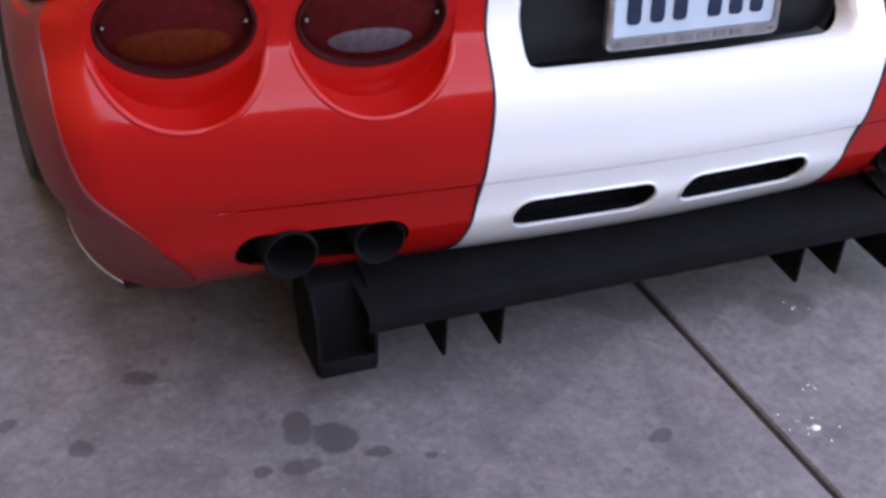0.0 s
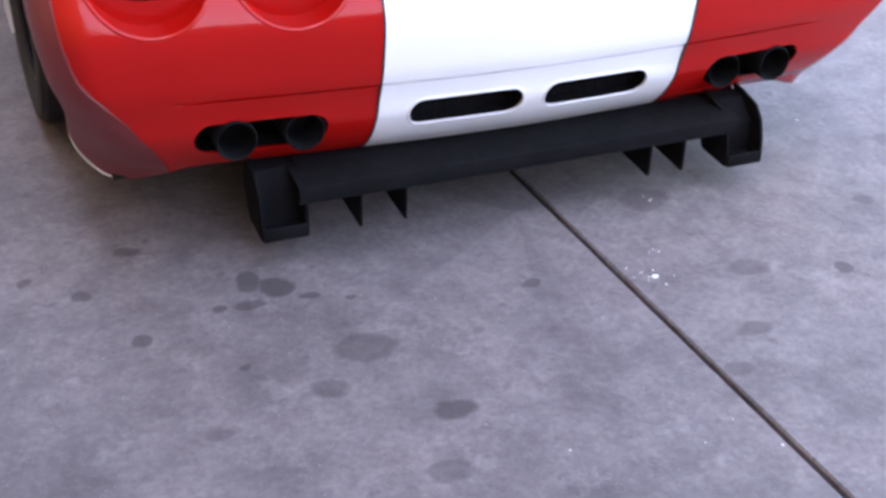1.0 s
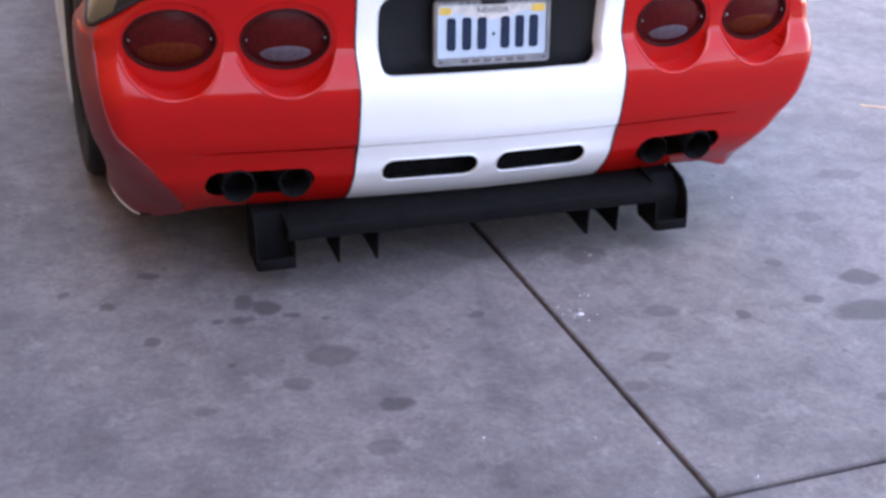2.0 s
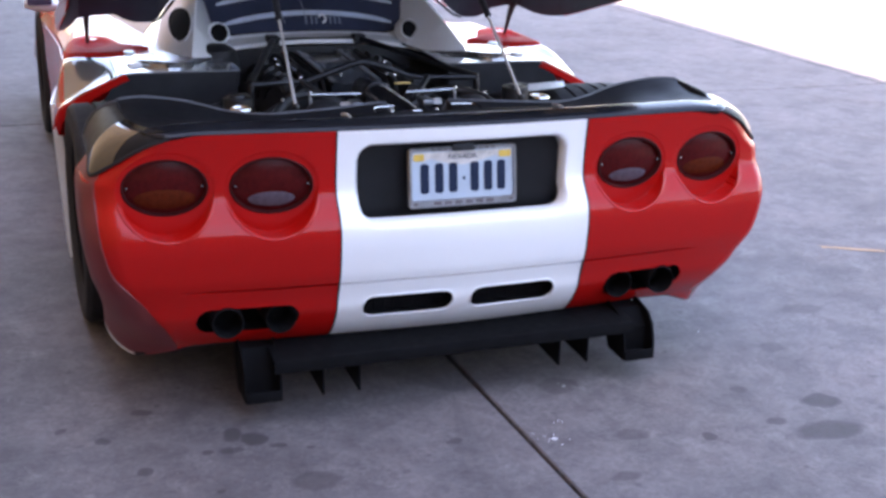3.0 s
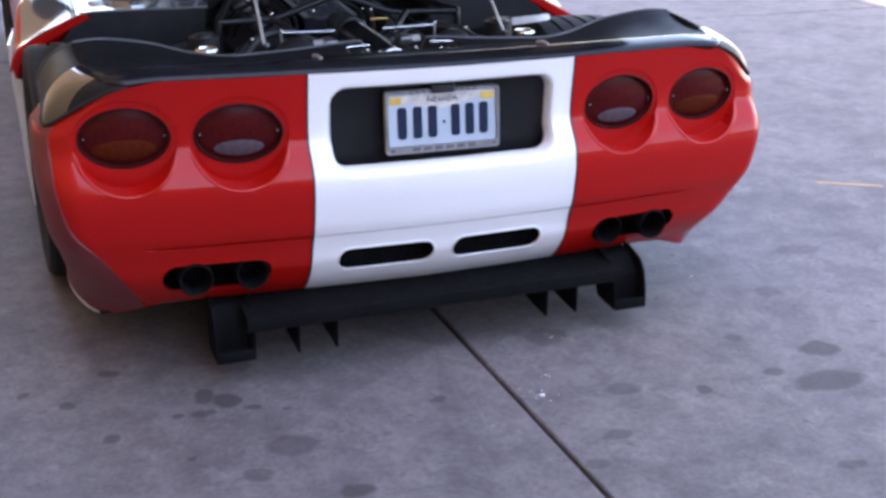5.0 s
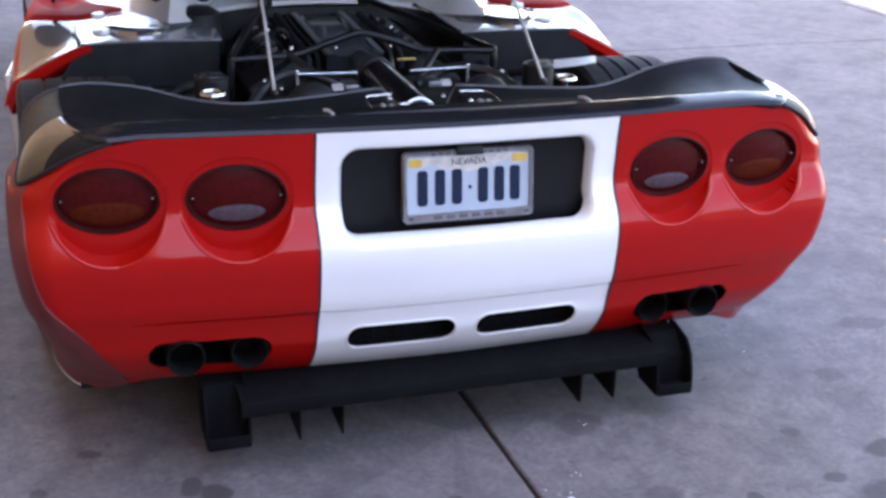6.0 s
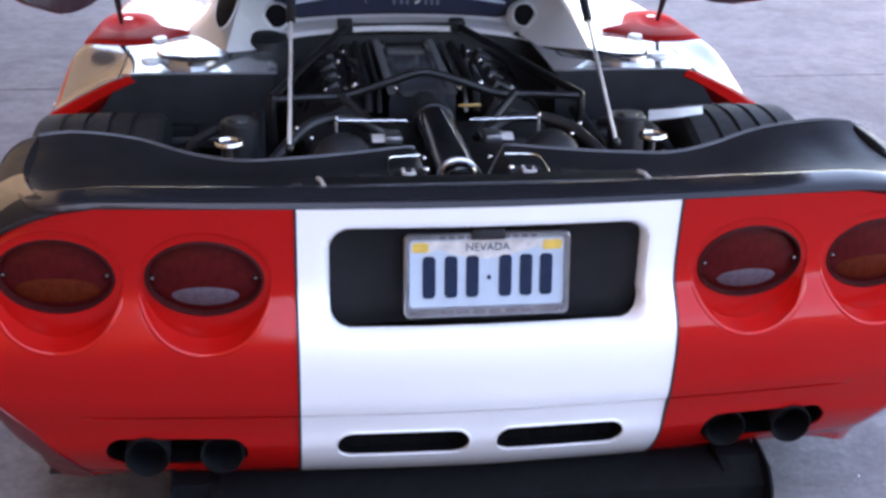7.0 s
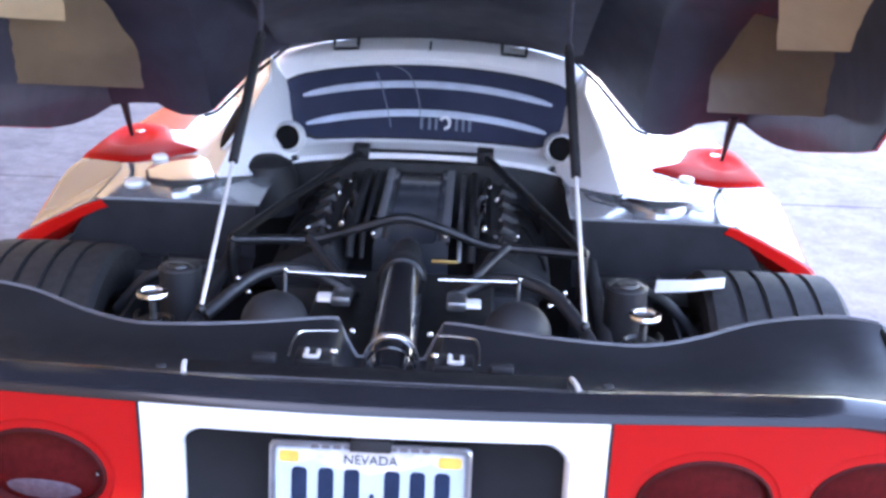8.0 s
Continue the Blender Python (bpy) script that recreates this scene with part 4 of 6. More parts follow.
# brackets and latches either side of the pipe, in the tray
for _s in (-1, 1):
    _bm = bmesh.new()
    tube(_bm, smooth_path([(_s * 0.160, 0.212, 0.762), (_s * 0.161, 0.270, 0.763), (_s * 0.155, 0.305, 0.765), (_s * 0.140, 0.314, 0.766), (_s * 0.088, 0.318, 0.767)], 5), 0.0027, 8)
    part("latch_loop", _bm, STEEL, deck, "bent steel latch loop")
    _bm = bmesh.new()
    box(_bm, (_s * 0.118 - 0.034, 0.205, 0.748), (_s * 0.118 + 0.034, 0.262, 0.760), 0.004)
    part("latch_plate", _bm, DARKSTEEL, deck, "dark latch plate")
    _bm = bmesh.new()
    box(_bm, (_s * 0.122 - 0.014, 0.216, 0.758), (_s * 0.122 - 0.006, 0.244, 0.768), 0.003)
    box(_bm, (_s * 0.122 - 0.008, 0.214, 0.758), (_s * 0.122 + 0.010, 0.222, 0.766), 0.003)
    box(_bm, (_s * 0.122 + 0.007, 0.216, 0.758), (_s * 0.122 + 0.014, 0.240, 0.768), 0.003)
    part("latch", _bm, RODSTEEL, deck, "bright U-shaped latch")
    _bm = bmesh.new()
    bmesh.ops.create_uvsphere(_bm, u_segments=10, v_segments=8, radius=0.0075, matrix=Matrix.Translation((_s * 0.086, 0.236, 0.764)))
    part("latch_bolt", _bm, STEEL, deck, "bright latch bolt")
    _bm = bmesh.new()
    box(_bm, (_s * 0.20 - 0.02, 0.200, 0.750), (_s * 0.20 + 0.02, 0.222, 0.766), 0.004)
    part("latch_foot", _bm, MATBLACK, deck)


# ---------------------------------------------------------------- wheels
def wheel(name, x0, x1, y, r, rim_r):
    """A wheel between x0 and x1 (outer side) that stands on the ground."""
    w = new(name)
    w.parent = car
    w.location = ((x0 + x1) / 2, y, r)
    tagged(w, "wide black racing tyre on a dark spoked rim")
    h = abs(x1 - x0) / 2
    out = 1 if x1 > x0 else -1
    bm = bmesh.new()
    prof = [(rim_r, -h * 0.86), (rim_r + 0.03, -h * 0.96), (r - 0.045, -h), (r - 0.016, -h * 0.97), (r - 0.004, -h * 0.88)]
    grooves = (-0.52, -0.18, 0.18, 0.52)
    for g in grooves:
        c = h * g
        prof += [(r - 0.001 - 0.004 * g * g, c - 0.0065), (r - 0.010, c - 0.005), (r - 0.010, c + 0.005), (r - 0.001 - 0.004 * g * g, c + 0.0065)]
    prof += [(r - 0.004, h * 0.88), (r - 0.016, h * 0.97), (r - 0.045, h), (rim_r + 0.03, h * 0.96), (rim_r, h * 0.86)]
    lathe(bm, prof, 72, closed=False)
    t = part("tyre", bm, RUBBER, w, "black tyre with four round grooves")
    bm = bmesh.new()
    lathe(bm, [(rim_r + 0.004, -h * 0.9), (rim_r + 0.008, -h * 0.84), (rim_r - 0.012, -h * 0.8), (rim_r - 0.02, 0), (rim_r - 0.012, h * 0.8), (rim_r + 0.008, h * 0.84), (rim_r + 0.004, h * 0.9)], 48, closed=False)
    part("rim", bm, DARKSTEEL, w, "dark metal rim")
    for k in range(10):
        bm = bmesh.new()
        a = 2 * math.pi * k / 10
        m = Matrix.Rotation(a, 4, "X")
        box(bm, (out * h * 0.62 - 0.012, 0.03, -0.013), (out * h * 0.62 + 0.012, rim_r - 0.008, 0.013), 0.004, m)
        part("spoke", bm, DARKSTEEL, w)
    bm = bmesh.new()
    lathe(bm, [(0.0001, out * (h * 0.62 + 0.03)), (0.03, out * (h * 0.62 + 0.026)), (0.05, out * h * 0.62), (0.05, out * h * 0.2)], 24, closed=False)
    part("hub", bm, DULLSTEEL, w)
    return w


for _s in (-1, 1):
    wheel("rear_wheel", _s * 0.640, _s * 0.950, 0.86, 0.345, 0.236)
    wheel("front_wheel", _s * 0.660, _s * 0.910, 3.42, 0.318, 0.228)


# ---------------------------------------------------------------- body ahead of the engine bay
PAD = [(0.605, 1.530), (0.675, 1.580), (0.712, 1.650), (0.752, 1.728), (0.815, 1.757), (0.900, 1.752), (0.955, 1.690), (0.962, 1.580), (0.942, 1.455), (0.880, 1.414), (0.770, 1.400), (0.690, 1.440), (0.650, 1.490)]


def narrow(y):
    """How far the flank has drawn in at y."""
    return lerp_table([(1.1, 0.0), (1.4, 0.032), (1.7, 0.072), (2.1, 0.118), (2.7, 0.125), (3.0, 0.100), (3.3, 0.092), (4.3, 0.10)], y)


def shoulder(a, y):
    """Height of the body ahead of the rear wheels; a is the distance from the middle before the flank draws in."""
    far = lerp_table([(0.36, 0.735), (0.88, 0.737), (0.93, 0.728), (0.965, 0.690), (0.985, 0.60), (0.995, 0.48)], a)
    z = lerp_table([(0.36, 0.735), (0.73, 0.735), (0.775, 0.724), (0.85, 0.690), (0.92, 0.653), (0.965, 0.619), (0.985, 0.56), (0.995, 0.48)], a)
    w = max(0.0, min(1.0, (y - 1.12) / 0.30))
    z += (far - z) * w * w * (3 - 2 * w)
    return z


def shoulder_point(a, y, s, lift=0.0):
    x = a - narrow(y) * max(0.0, (a - 0.70) / 0.295)
    return Vector((s * x, y, shoulder(a, y) + lift))


for _s in (-1, 1):
    _xs = [0.37 + 0.615 * k / 62 for k in range(63)]
    _ys = [1.105 + 0.90 * k / 84 for k in range(85)]
    _bm = bmesh.new()
    _vs = sheet(_bm, [[shoulder_point(x, y, _s) for x in _xs] for y in _ys])
    for f in _bm.faces:
        c = f.calc_center_median()
        f.material_index = 1 if c.y > 1.74 and abs(c.x) > 0.70 or abs(c.x) > 0.950 - narrow(c.y) else 2 if abs(c.x) > 0.774 else 3 if c.y > 1.56 else 0
    solid(_bm, 0.006)
    part("shoulder", _bm, [SILVER, RED, OUTERSKIN, WHITE], car, "mirror-glossy silver shoulder behind the door, red further forward")
    # red pad on which the cover rests
    _bm = bmesh.new()
    _o = smooth_path([(x, y, 0) for x, y in PAD] + [(PAD[0][0], PAD[0][1], 0)], 6)[:-1]
    _c = Vector((0.82, 1.58, 0))
    _rows = []
    for i in range(1, 15):
        q = i / 14
        ring = []
        for p in _o:
            w = _c + (p - _c) * q
            lift = (0.011 + 0.05 * max(0.0, w.y - 1.50)) * (1 - q ** 6) ** 0.8 + 0.003 - 0.006 * (q > 0.99)
            hollow = 0.010 * max(0.0, min(1.0, 3 - 3 * math.hypot((w.x - 0.83) / 0.075, (w.y - 1.585) / 0.085)))
            ring.append(shoulder_point(w.x, w.y, _s, lift - hollow))
        _rows.append(ring)
    _vs = sheet(_bm, _rows, close_u=True)
    _bm.faces.new(_vs[0])
    part("rest_pad", _bm, REDMATT, car, "raised red pad under the open cover")
    _bm = bmesh.new()
    lathe(_bm, [(0.0001, 0.003), (0.012, 0.002), (0.014, 0.0)], 16, Matrix.Translation(shoulder_point(0.826, 1.632, _s, 0.022)) @ Matrix.Rotation(radians(-90), 4, "Y"), closed=False)
    part("pin_cup", _bm, STEEL, car, "small bright cup for the cover's pin")
    # low white oval boss beside the pad
    _bm = bmesh.new()
    _rows = []
    for r, lift in ((1.0, -0.002), (0.99, 0.002), (0.97, 0.0035), (0.6, 0.0040), (0.2, 0.0040)):
        _rows.append([shoulder_point(0.592 + 0.104 * r * math.cos(t), 1.318 + 0.166 * r * math.sin(t), _s, lift + 0.0060 - 0.0060 * r * math.sin(t) if r < 0.999 else lift) for t in (2 * math.pi * k / 48 for k in range(48))])
    _vs = sheet(_bm, _rows, close_u=True)
    _bm.faces.new(_vs[-1])
    part("oval_boss", _bm, POLISH, car, "low glossy oval boss on the shoulder")
    # red flange round the wheel opening
    _bm = bmesh.new()
    _line = [(x, shoulder(x, 1.1)) for x in (0.748, 0.775, 0.80, 0.83, 0.86, 0.89, 0.915, 0.94, 0.962, 0.980)]
    sheet(_bm, [[(_s * x, 1.104, z - 0.003), (_s * (x - 0.002), 1.099, z - 0.006), (_s * (x - 0.012), 1.098, z - 0.019 - 0.022 * k / 9), (_s * (x - 0.04), 1.15, z - 0.040 - 0.02 * k / 9)] for k, (x, z) in enumerate(_line)])
    solid(_bm, 0.004)
    part("arch_flange", _bm, RED, car, "red painted edge of the wheel opening")
    # black bulkhead below the shoulder
    _bm = bmesh.new()
    sheet(_bm, [[(_s * 0.38, 1.108, 0.733), (_s * 0.60, 1.108, 0.733), (_s * 0.765, 1.108, 0.732)],
                [(_s * 0.38, 1.104, 0.722), (_s * 0.60, 1.104, 0.722), (_s * 0.77, 1.104, 0.722)],
                [(_s * 0.38, 1.10, 0.60), (_s * 0.60, 1.10, 0.60), (_s * 0.85, 1.10, 0.60)],
                [(_s * 0.38, 1.04, 0.585), (_s * 0.60, 1.04, 0.585), (_s * 0.93, 1.12, 0.585)],
                [(_s * 0.38, 1.03, 0.30), (_s * 0.60, 1.20, 0.30), (_s * 0.92, 1.24, 0.30)]])
    part("bulkhead", _bm, PANELGREY, car, "black panel between engine bay and shoulder")
    _bm = bmesh.new()
    box(_bm, (min(_s * 0.42, _s * 0.74), 0.985, 0.565), (max(_s * 0.42, _s * 0.74), 1.085, 0.60), 0.012)
    part("ledge_box", _bm, PLASTIC, car, "black box below the panel")
    for _x, _y, _r in ((0.702, 1.224, 0.026), (0.696, 1.447, 0.022)):
        _bm = bmesh.new()
        lathe(_bm, [(0.0001, 0.010), (_r * 0.85, 0.009), (_r, 0.005), (_r * 1.02, -0.006)], 28, Matrix.Translation(shoulder_point(_x, _y, _s)) @ Matrix.Rotation(radians(-90), 4, "Y"), closed=False)
        part("cap", _bm, WHITE, car, "small round white cap")
    # split line of the shoulder panel
    _bm = bmesh.new()
    sheet(_bm, [[shoulder_point(0.776 + d, y, _s, 0.0012) for d in (-0.002, 0.002)] for y in [1.11 + 0.24 * k / 20 for k in range(21)]])
    solid(_bm, 0.002)
    part("panel_gap", _bm, MATBLACK, car, "dark gap between panels")
    # flank and sill
    _bm = bmesh.new()
    _rows = []
    for y in [1.295, 1.30, 1.31, 1.34, 1.45, 1.6, 1.8, 2.1, 2.5, 2.85, 3.0]:
        n = narrow(y)
        e = 0.03 if y < 1.298 else 0.0
        _rows.append([(_s * (x - n - e - 0.10 * max(0, (1.35 - y)) * (z < 0.5)), y - 0.13 * max(0, (z - 0.45) / 0.15) * (y < 1.2), z) for x, z in ((0.998, 0.60), (0.999, 0.48), (0.994, 0.40), (0.988, 0.30), (0.983, 0.20), (0.978, 0.12), (0.970, 0.05))])
    sheet(_bm, _rows)
    for f in _bm.faces:
        f.material_index = 1 if f.calc_center_median().y < 1.62 else 0
    solid(_bm, 0.006)
    part("flank", _bm, [RED, WHITE], car, "red flank with a white pod ahead of the rear wheel")
    # door top and front wing
    _bm = bmesh.new()
    _rows = []
    for y in [2.0 + 2.35 * k / 24 for k in range(25)]:
        crown = 0.735 + 0.04 * math.sin(math.pi * min(1, max(0, (y - 2.9) / 1.2))) - 0.30 * max(0.0, (y - 3.6) / 0.75) ** 1.6
        half = 0.995 - narrow(y)
        row = [(_s * half * q, y, crown - drop) for q, drop in ((0.45, -0.01), (0.62, 0.0), (0.75, -0.005), (0.85, 0.005), (0.93, 0.045), (0.98, 0.11))]
        low = 0.55 if y < 3.0 else 0.20
        if 3.02 < y < 3.82:
            low = max(0.20, 0.318 + math.sqrt(max(0.0, 0.385 ** 2 - (y - 3.42) ** 2)))
        row += [(_s * half, y, max(min(crown - 0.20, 0.60), low + 0.02)), (_s * (half - 0.01), y, low)]
        _rows.append(row)
    sheet(_bm, _rows)
    for f in _bm.faces:
        f.material_index = 1 if abs(f.calc_center_median().x) < 0.66 else 0
    solid(_bm, 0.006)
    part("front_wing", _bm, [RED, WHITE], car, "red and white door top and front wing")
    # mirror
    _bm = bmesh.new()
    _rings = []
    for k in range(11):
        q = k / 10
        c = Vector((_s * (0.84 + 0.155 * q), 2.50 + 0.02 * q, 0.765 + 0.012 * q))
        w, h = 0.045 * (0.55 + 0.5 * math.sin(math.pi * q)), 0.034 * (0.30 + 0.70 * min(1.0, 3.0 * q)) * (1 if q < 0.9 else 0.8)
        _rings.append([c + Vector((0, w * math.cos(a), h * math.sin(a))) for a in (2 * math.pi * j / 16 for j in range(16))])
    _vs = sheet(_bm, _rings, close_u=True)
    _bm.faces.new(_vs[0]), _bm.faces.new(_vs[-1])
    mirror = part("door_mirror", _bm, [WHITE], car, "white door mirror housing")
    _bm = bmesh.new()
    slab(_bm, [(x + _s * 0.935, z + 0.785) for x, z in rounded(0.10, 0.030, 0.012)], 2.448, 2.456)
    part("mirror_glass", _bm, GLASS, mirror)

# nose that closes the front
_bm = bmesh.new()
_rows = []
for k in range(15):
    y = 3.0 + 1.5 * k / 14
    z = 0.735 - 0.40 * ((y - 3.0) / 1.5) ** 1.8
    _rows.append([(x, y, z + 0.03 * (1 - (x / 0.5) ** 2)) for x in (-0.50, -0.25, 0, 0.25, 0.50)])
sheet(_bm, _rows)
solid(_bm, 0.006)
part("bonnet", _bm, WHITE, car, "white front bonnet")
_bm = bmesh.new()
box(_bm, (-0.88, 0.42, 0.085), (0.88, 4.35, 0.12), 0.01)
part("undertray", _bm, MATBLACK, car, "flat black undertray")
_bm = bmesh.new()
box(_bm, (-0.60, 0.30, 0.30), (0.60, 1.62, 0.36), 0.01)
part("bay_floor", _bm, MATBLACK, car, "dark bottom of the engine bay")


# ---------------------------------------------------------------- cabin
ROOF = [(1.50, 0.762), (1.56, 0.770), (1.585, 0.773), (1.60, 0.782), (1.725, 0.972), (1.745, 0.992), (1.80, 1.010), (1.90, 1.032), (2.2, 1.066), (2.5, 1.075), (2.8, 1.045), (3.1, 0.97), (3.4, 0.86), (3.7, 0.76)]
WTOP = [(1.50, 0.40), (1.60, 0.425), (1.725, 0.440), (1.95, 0.450), (2.2, 0.46), (2.6, 0.47), (3.1, 0.46), (3.7, 0.42)]
WBASE = [(1.50, 0.50), (1.70, 0.560), (2.0, 0.64), (2.4, 0.70), (3.0, 0.70), (3.7, 0.60)]


def cabin_point(u, y):
    """u: -1 to 1 across, 0.62 is the roof's edge."""
    zt, wt, wb = lerp_table(ROOF, y), lerp_table(WTOP, y), lerp_table(WBASE, y)
    a = abs(u)
    if a < 0.62:
        q = a / 0.62
        x, z = wt * q, zt - 0.028 * q * q - 0.012 * q ** 6
    else:
        q = (a - 0.62) / 0.38
        z0 = zt - 0.040
        x = wt + (wb - wt) * (0.35 * q + 0.65 * q * q) + 0.012 * math.sin(math.pi * q)
        z = z0 + (0.70 - z0) * (0.12 * q + 0.88 * q ** 1.25)
    return Vector((x if u > 0 else -x, y, z))


_bm = bmesh.new()
_us = [-1 + 2 * k / 72 for k in range(73)]
_ys = [1.505 + 0.0075 * k for k in range(40)] + [1.805 + 1.9 * k / 40 for k in range(41)]
sheet(_bm, [[cabin_point(u, y) for u in _us] for y in _ys])
_first = [cabin_point(u, 1.505) for u in _us]
sheet(_bm, [_first, [p + Vector((0, -0.008, -0.012)) for p in _first], [Vector((p.x, p.y + 0.004, min(p.z - 0.018, 0.735 + 0.012 * (abs(p.x) < 0.40)))) for p in _first]])
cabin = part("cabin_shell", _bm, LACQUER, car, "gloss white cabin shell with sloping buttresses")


def on_cabin(x, y, lift):
    """A place above the steep rear glass, or above the roof ahead of it."""
    wt = lerp_table(WTOP, y)
    p = cabin_point(min(1.0, abs(x) / wt * 0.62), y)
    back = max(0.0, min(1.0, (1.755 - y) / 0.03))
    return Vector((x, y - 0.84 * lift * back, p.z + lift * (1 - 0.46 * back)))


def up_glass(v):
    """How far forward the glass has leaned at height v above its foot."""
    return 1.600 + 0.376 * v


def window_half(y):
    """Half width of the rear window."""
    q = (y - 1.60) / 0.110
    return 0.332 + 0.090 * min(1.0, q / 0.85)


def window_sheet(y0, y1, half, lift, n=28, m=18):
    rows = []
    for i in range(m + 1):
        q = i / m
        row = []
        for k in range(n + 1):
            s = -1 + 2 * k / n
            y = y0 + (y1 - y0 + 0.010 * (1 - s * s)) * q - 0.0025 * (1 - s * s) * (1 - q)
            row.append(on_cabin(s * half(y) * (1 - 0.12 * max(0.0, 1 - q * 6) ** 2 - 0.16 * max(0.0, q * 5 - 4) ** 2.2), y, lift))
        rows.append(row)
    return rows


_bm = bmesh.new()
sheet(_bm, window_sheet(1.598, 1.7065, lambda y: window_half(y) + 0.010, 0.003))
part("window_seal", _bm, MATBLACK, cabin, "black rubber round the rear window")
_bm = bmesh.new()
sheet(_bm, window_sheet(1.601, 1.7035, window_half, 0.006))
rear_window = part("rear_window", _bm, GLASS, cabin, "dark curved rear window glass")
# two pale curved strips laid on the glass
for _y, _h in ((up_glass(0.068), 0.330), (up_glass(0.188), 0.345)):
    _bm = bmesh.new()
    _rows = []
    for k in range(33):
        s = -1 + 2 * k / 32
        y = _y + 0.0135 * (1 - s * s)
        e = 0.0056 * (1 - abs(s) ** 12 * 0.6)
        _rows.append([on_cabin(s * _h, y - e, 0.0075), on_cabin(s * _h, y, 0.0105), on_cabin(s * _h, y + e, 0.0075)])
    sheet(_bm, _rows)
    part("curved_strip", _bm, STRIPGREY, cabin, "pale grey curved strip on the window glass")
# mark of a thing inside the cabin and two painted reflections, laid on the glass
_bm = bmesh.new()
tube(_bm, [on_cabin(0.052 + 0.013 * math.cos(t), up_glass(0.066 + 0.024 * math.sin(t)), 0.009) for t in (radians(-95 + 250 * k / 14) for k in range(15))], 0.0045, 8)
part("cabin_mark", _bm, PALE, cabin, "small white curved mark on the glass, for a thing inside the cabin")
for _x in (-0.012, 0.010, 0.028, 0.084, 0.102, 0.120):
    _bm = bmesh.new()
    sheet(_bm, [[on_cabin(_x + dx, up_glass(0.060 + dy), 0.0068) for dx in (-0.0035, 0.0035)] for dy in (-0.025, 0.0, 0.025)])
    part("cabin_mark_bar", _bm, GLASSLINEGREY, cabin)
# tubes that stand in for rods mirrored in the glass
for _pts in ([(-0.145, 0.27), (-0.130, 0.22), (-0.117, 0.16), (-0.105, 0.10), (-0.096, 0.04)], [(-0.100, 0.30), (-0.060, 0.27), (-0.035, 0.21), (-0.022, 0.15), (-0.016, 0.09)]):
    _bm = bmesh.new()
    tube(_bm, smooth_path([on_cabin(x, up_glass(v), 0.012) for x, v in _pts], 5), 0.0016, 6)
    part("glass_reflection", _bm, GLASSLINEGREY, cabin, "thin grey tube for a line reflected in the rear window")
# raised lip of the roof over the glass
_bm = bmesh.new()
_rows = []
for k in range(25):
    x = -0.325 + 0.625 * k / 24
    e = min(1.0, 6 * min(k, 24 - k) / 24)
    y = 1.7265 + 0.008 * (1 - (x / 0.33) ** 2)
    _rows.append([on_cabin(x, y - 0.009, -0.002), on_cabin(x, y - 0.008, 0.006 * e), on_cabin(x, y, 0.008 * e), on_cabin(x, y + 0.010, 0.007 * e), on_cabin(x, y + 0.012, -0.002)])
sheet(_bm, _rows)
part("roof_lip", _bm, WHITE, cabin, "raised white lip above the rear glass")
for _x in (-0.235, 0.235):
    _bm = bmesh.new()
    _foot = [on_cabin(_x + d, 1.746, 0.010) for d in (-0.034, 0.034)]
    tube(_bm, [_foot[0] + Vector((0, 0.022, 0.042)), _foot[0] + Vector((0, 0.004, 0.010)), _foot[0], _foot[1], _foot[1] + Vector((0, 0.004, 0.010)), _foot[1] + Vector((0, 0.022, 0.042))], 0.0045, 8)
    part("hinge", _bm, MATBLACK, car, "black bent hinge of the engine cover")
_bm = bmesh.new()
sheet(_bm, [[on_cabin(d, 1.742 + 0.06 * k / 8, 0.002) for d in (-0.003, 0.003)] for k in range(9)])
solid(_bm, 0.003)
part("roof_seam", _bm, MATBLACK, cabin)


def buttress_row(q, s):
    if q > 1:
        e = q - 1
        last = buttress_row(1.0, 1)
        goal = [(0.400, 1.70, 0.90), (0.420, 1.70, 0.945), (0.434, 1.705, 0.975), (0.438, 1.708, 0.976), (0.462, 1.96, 0.972), (0.470, 1.97, 0.966), (0.50, 2.05, 0.88), (0.54, 2.10, 0.80)]
        w = e * (1.4 - 0.4 * e)
        return [(s * (p[0] + (g[0] - p[0]) * e), p[1] + (g[1] - p[1]) * e, p[2] + (g[2] - p[2]) * w) for p, g in zip(last, goal)]
    rise = 0.010 * math.sin(math.pi * q)
    r = Vector((0.502 - 0.075 * q, 1.255 + 0.345 * q, 0.752 + 0.175 * q + rise))
    f = Vector((0.572 - 0.064 * q, 1.430 + 0.420 * q, 0.738 + 0.145 * q + rise))
    row = [r + Vector((-0.120, 0.11, 0)), r + Vector((-0.055, 0.045, 0)), r + Vector((-0.005, 0.002, -0.003)), r + Vector((0.003, 0.003, 0.0)), f + Vector((-0.004, -0.008, 0)), f, f + Vector((0.030, 0.05, 0)), f + Vector((0.075, 0.085, 0))]
    row[0].z, row[1].z, row[6].z, row[7].z = 0.735, 0.45 * r.z + 0.404, 0.5 * f.z + 0.367, 0.733
    return [(s * p.x, p.y, p.z) for p in row]


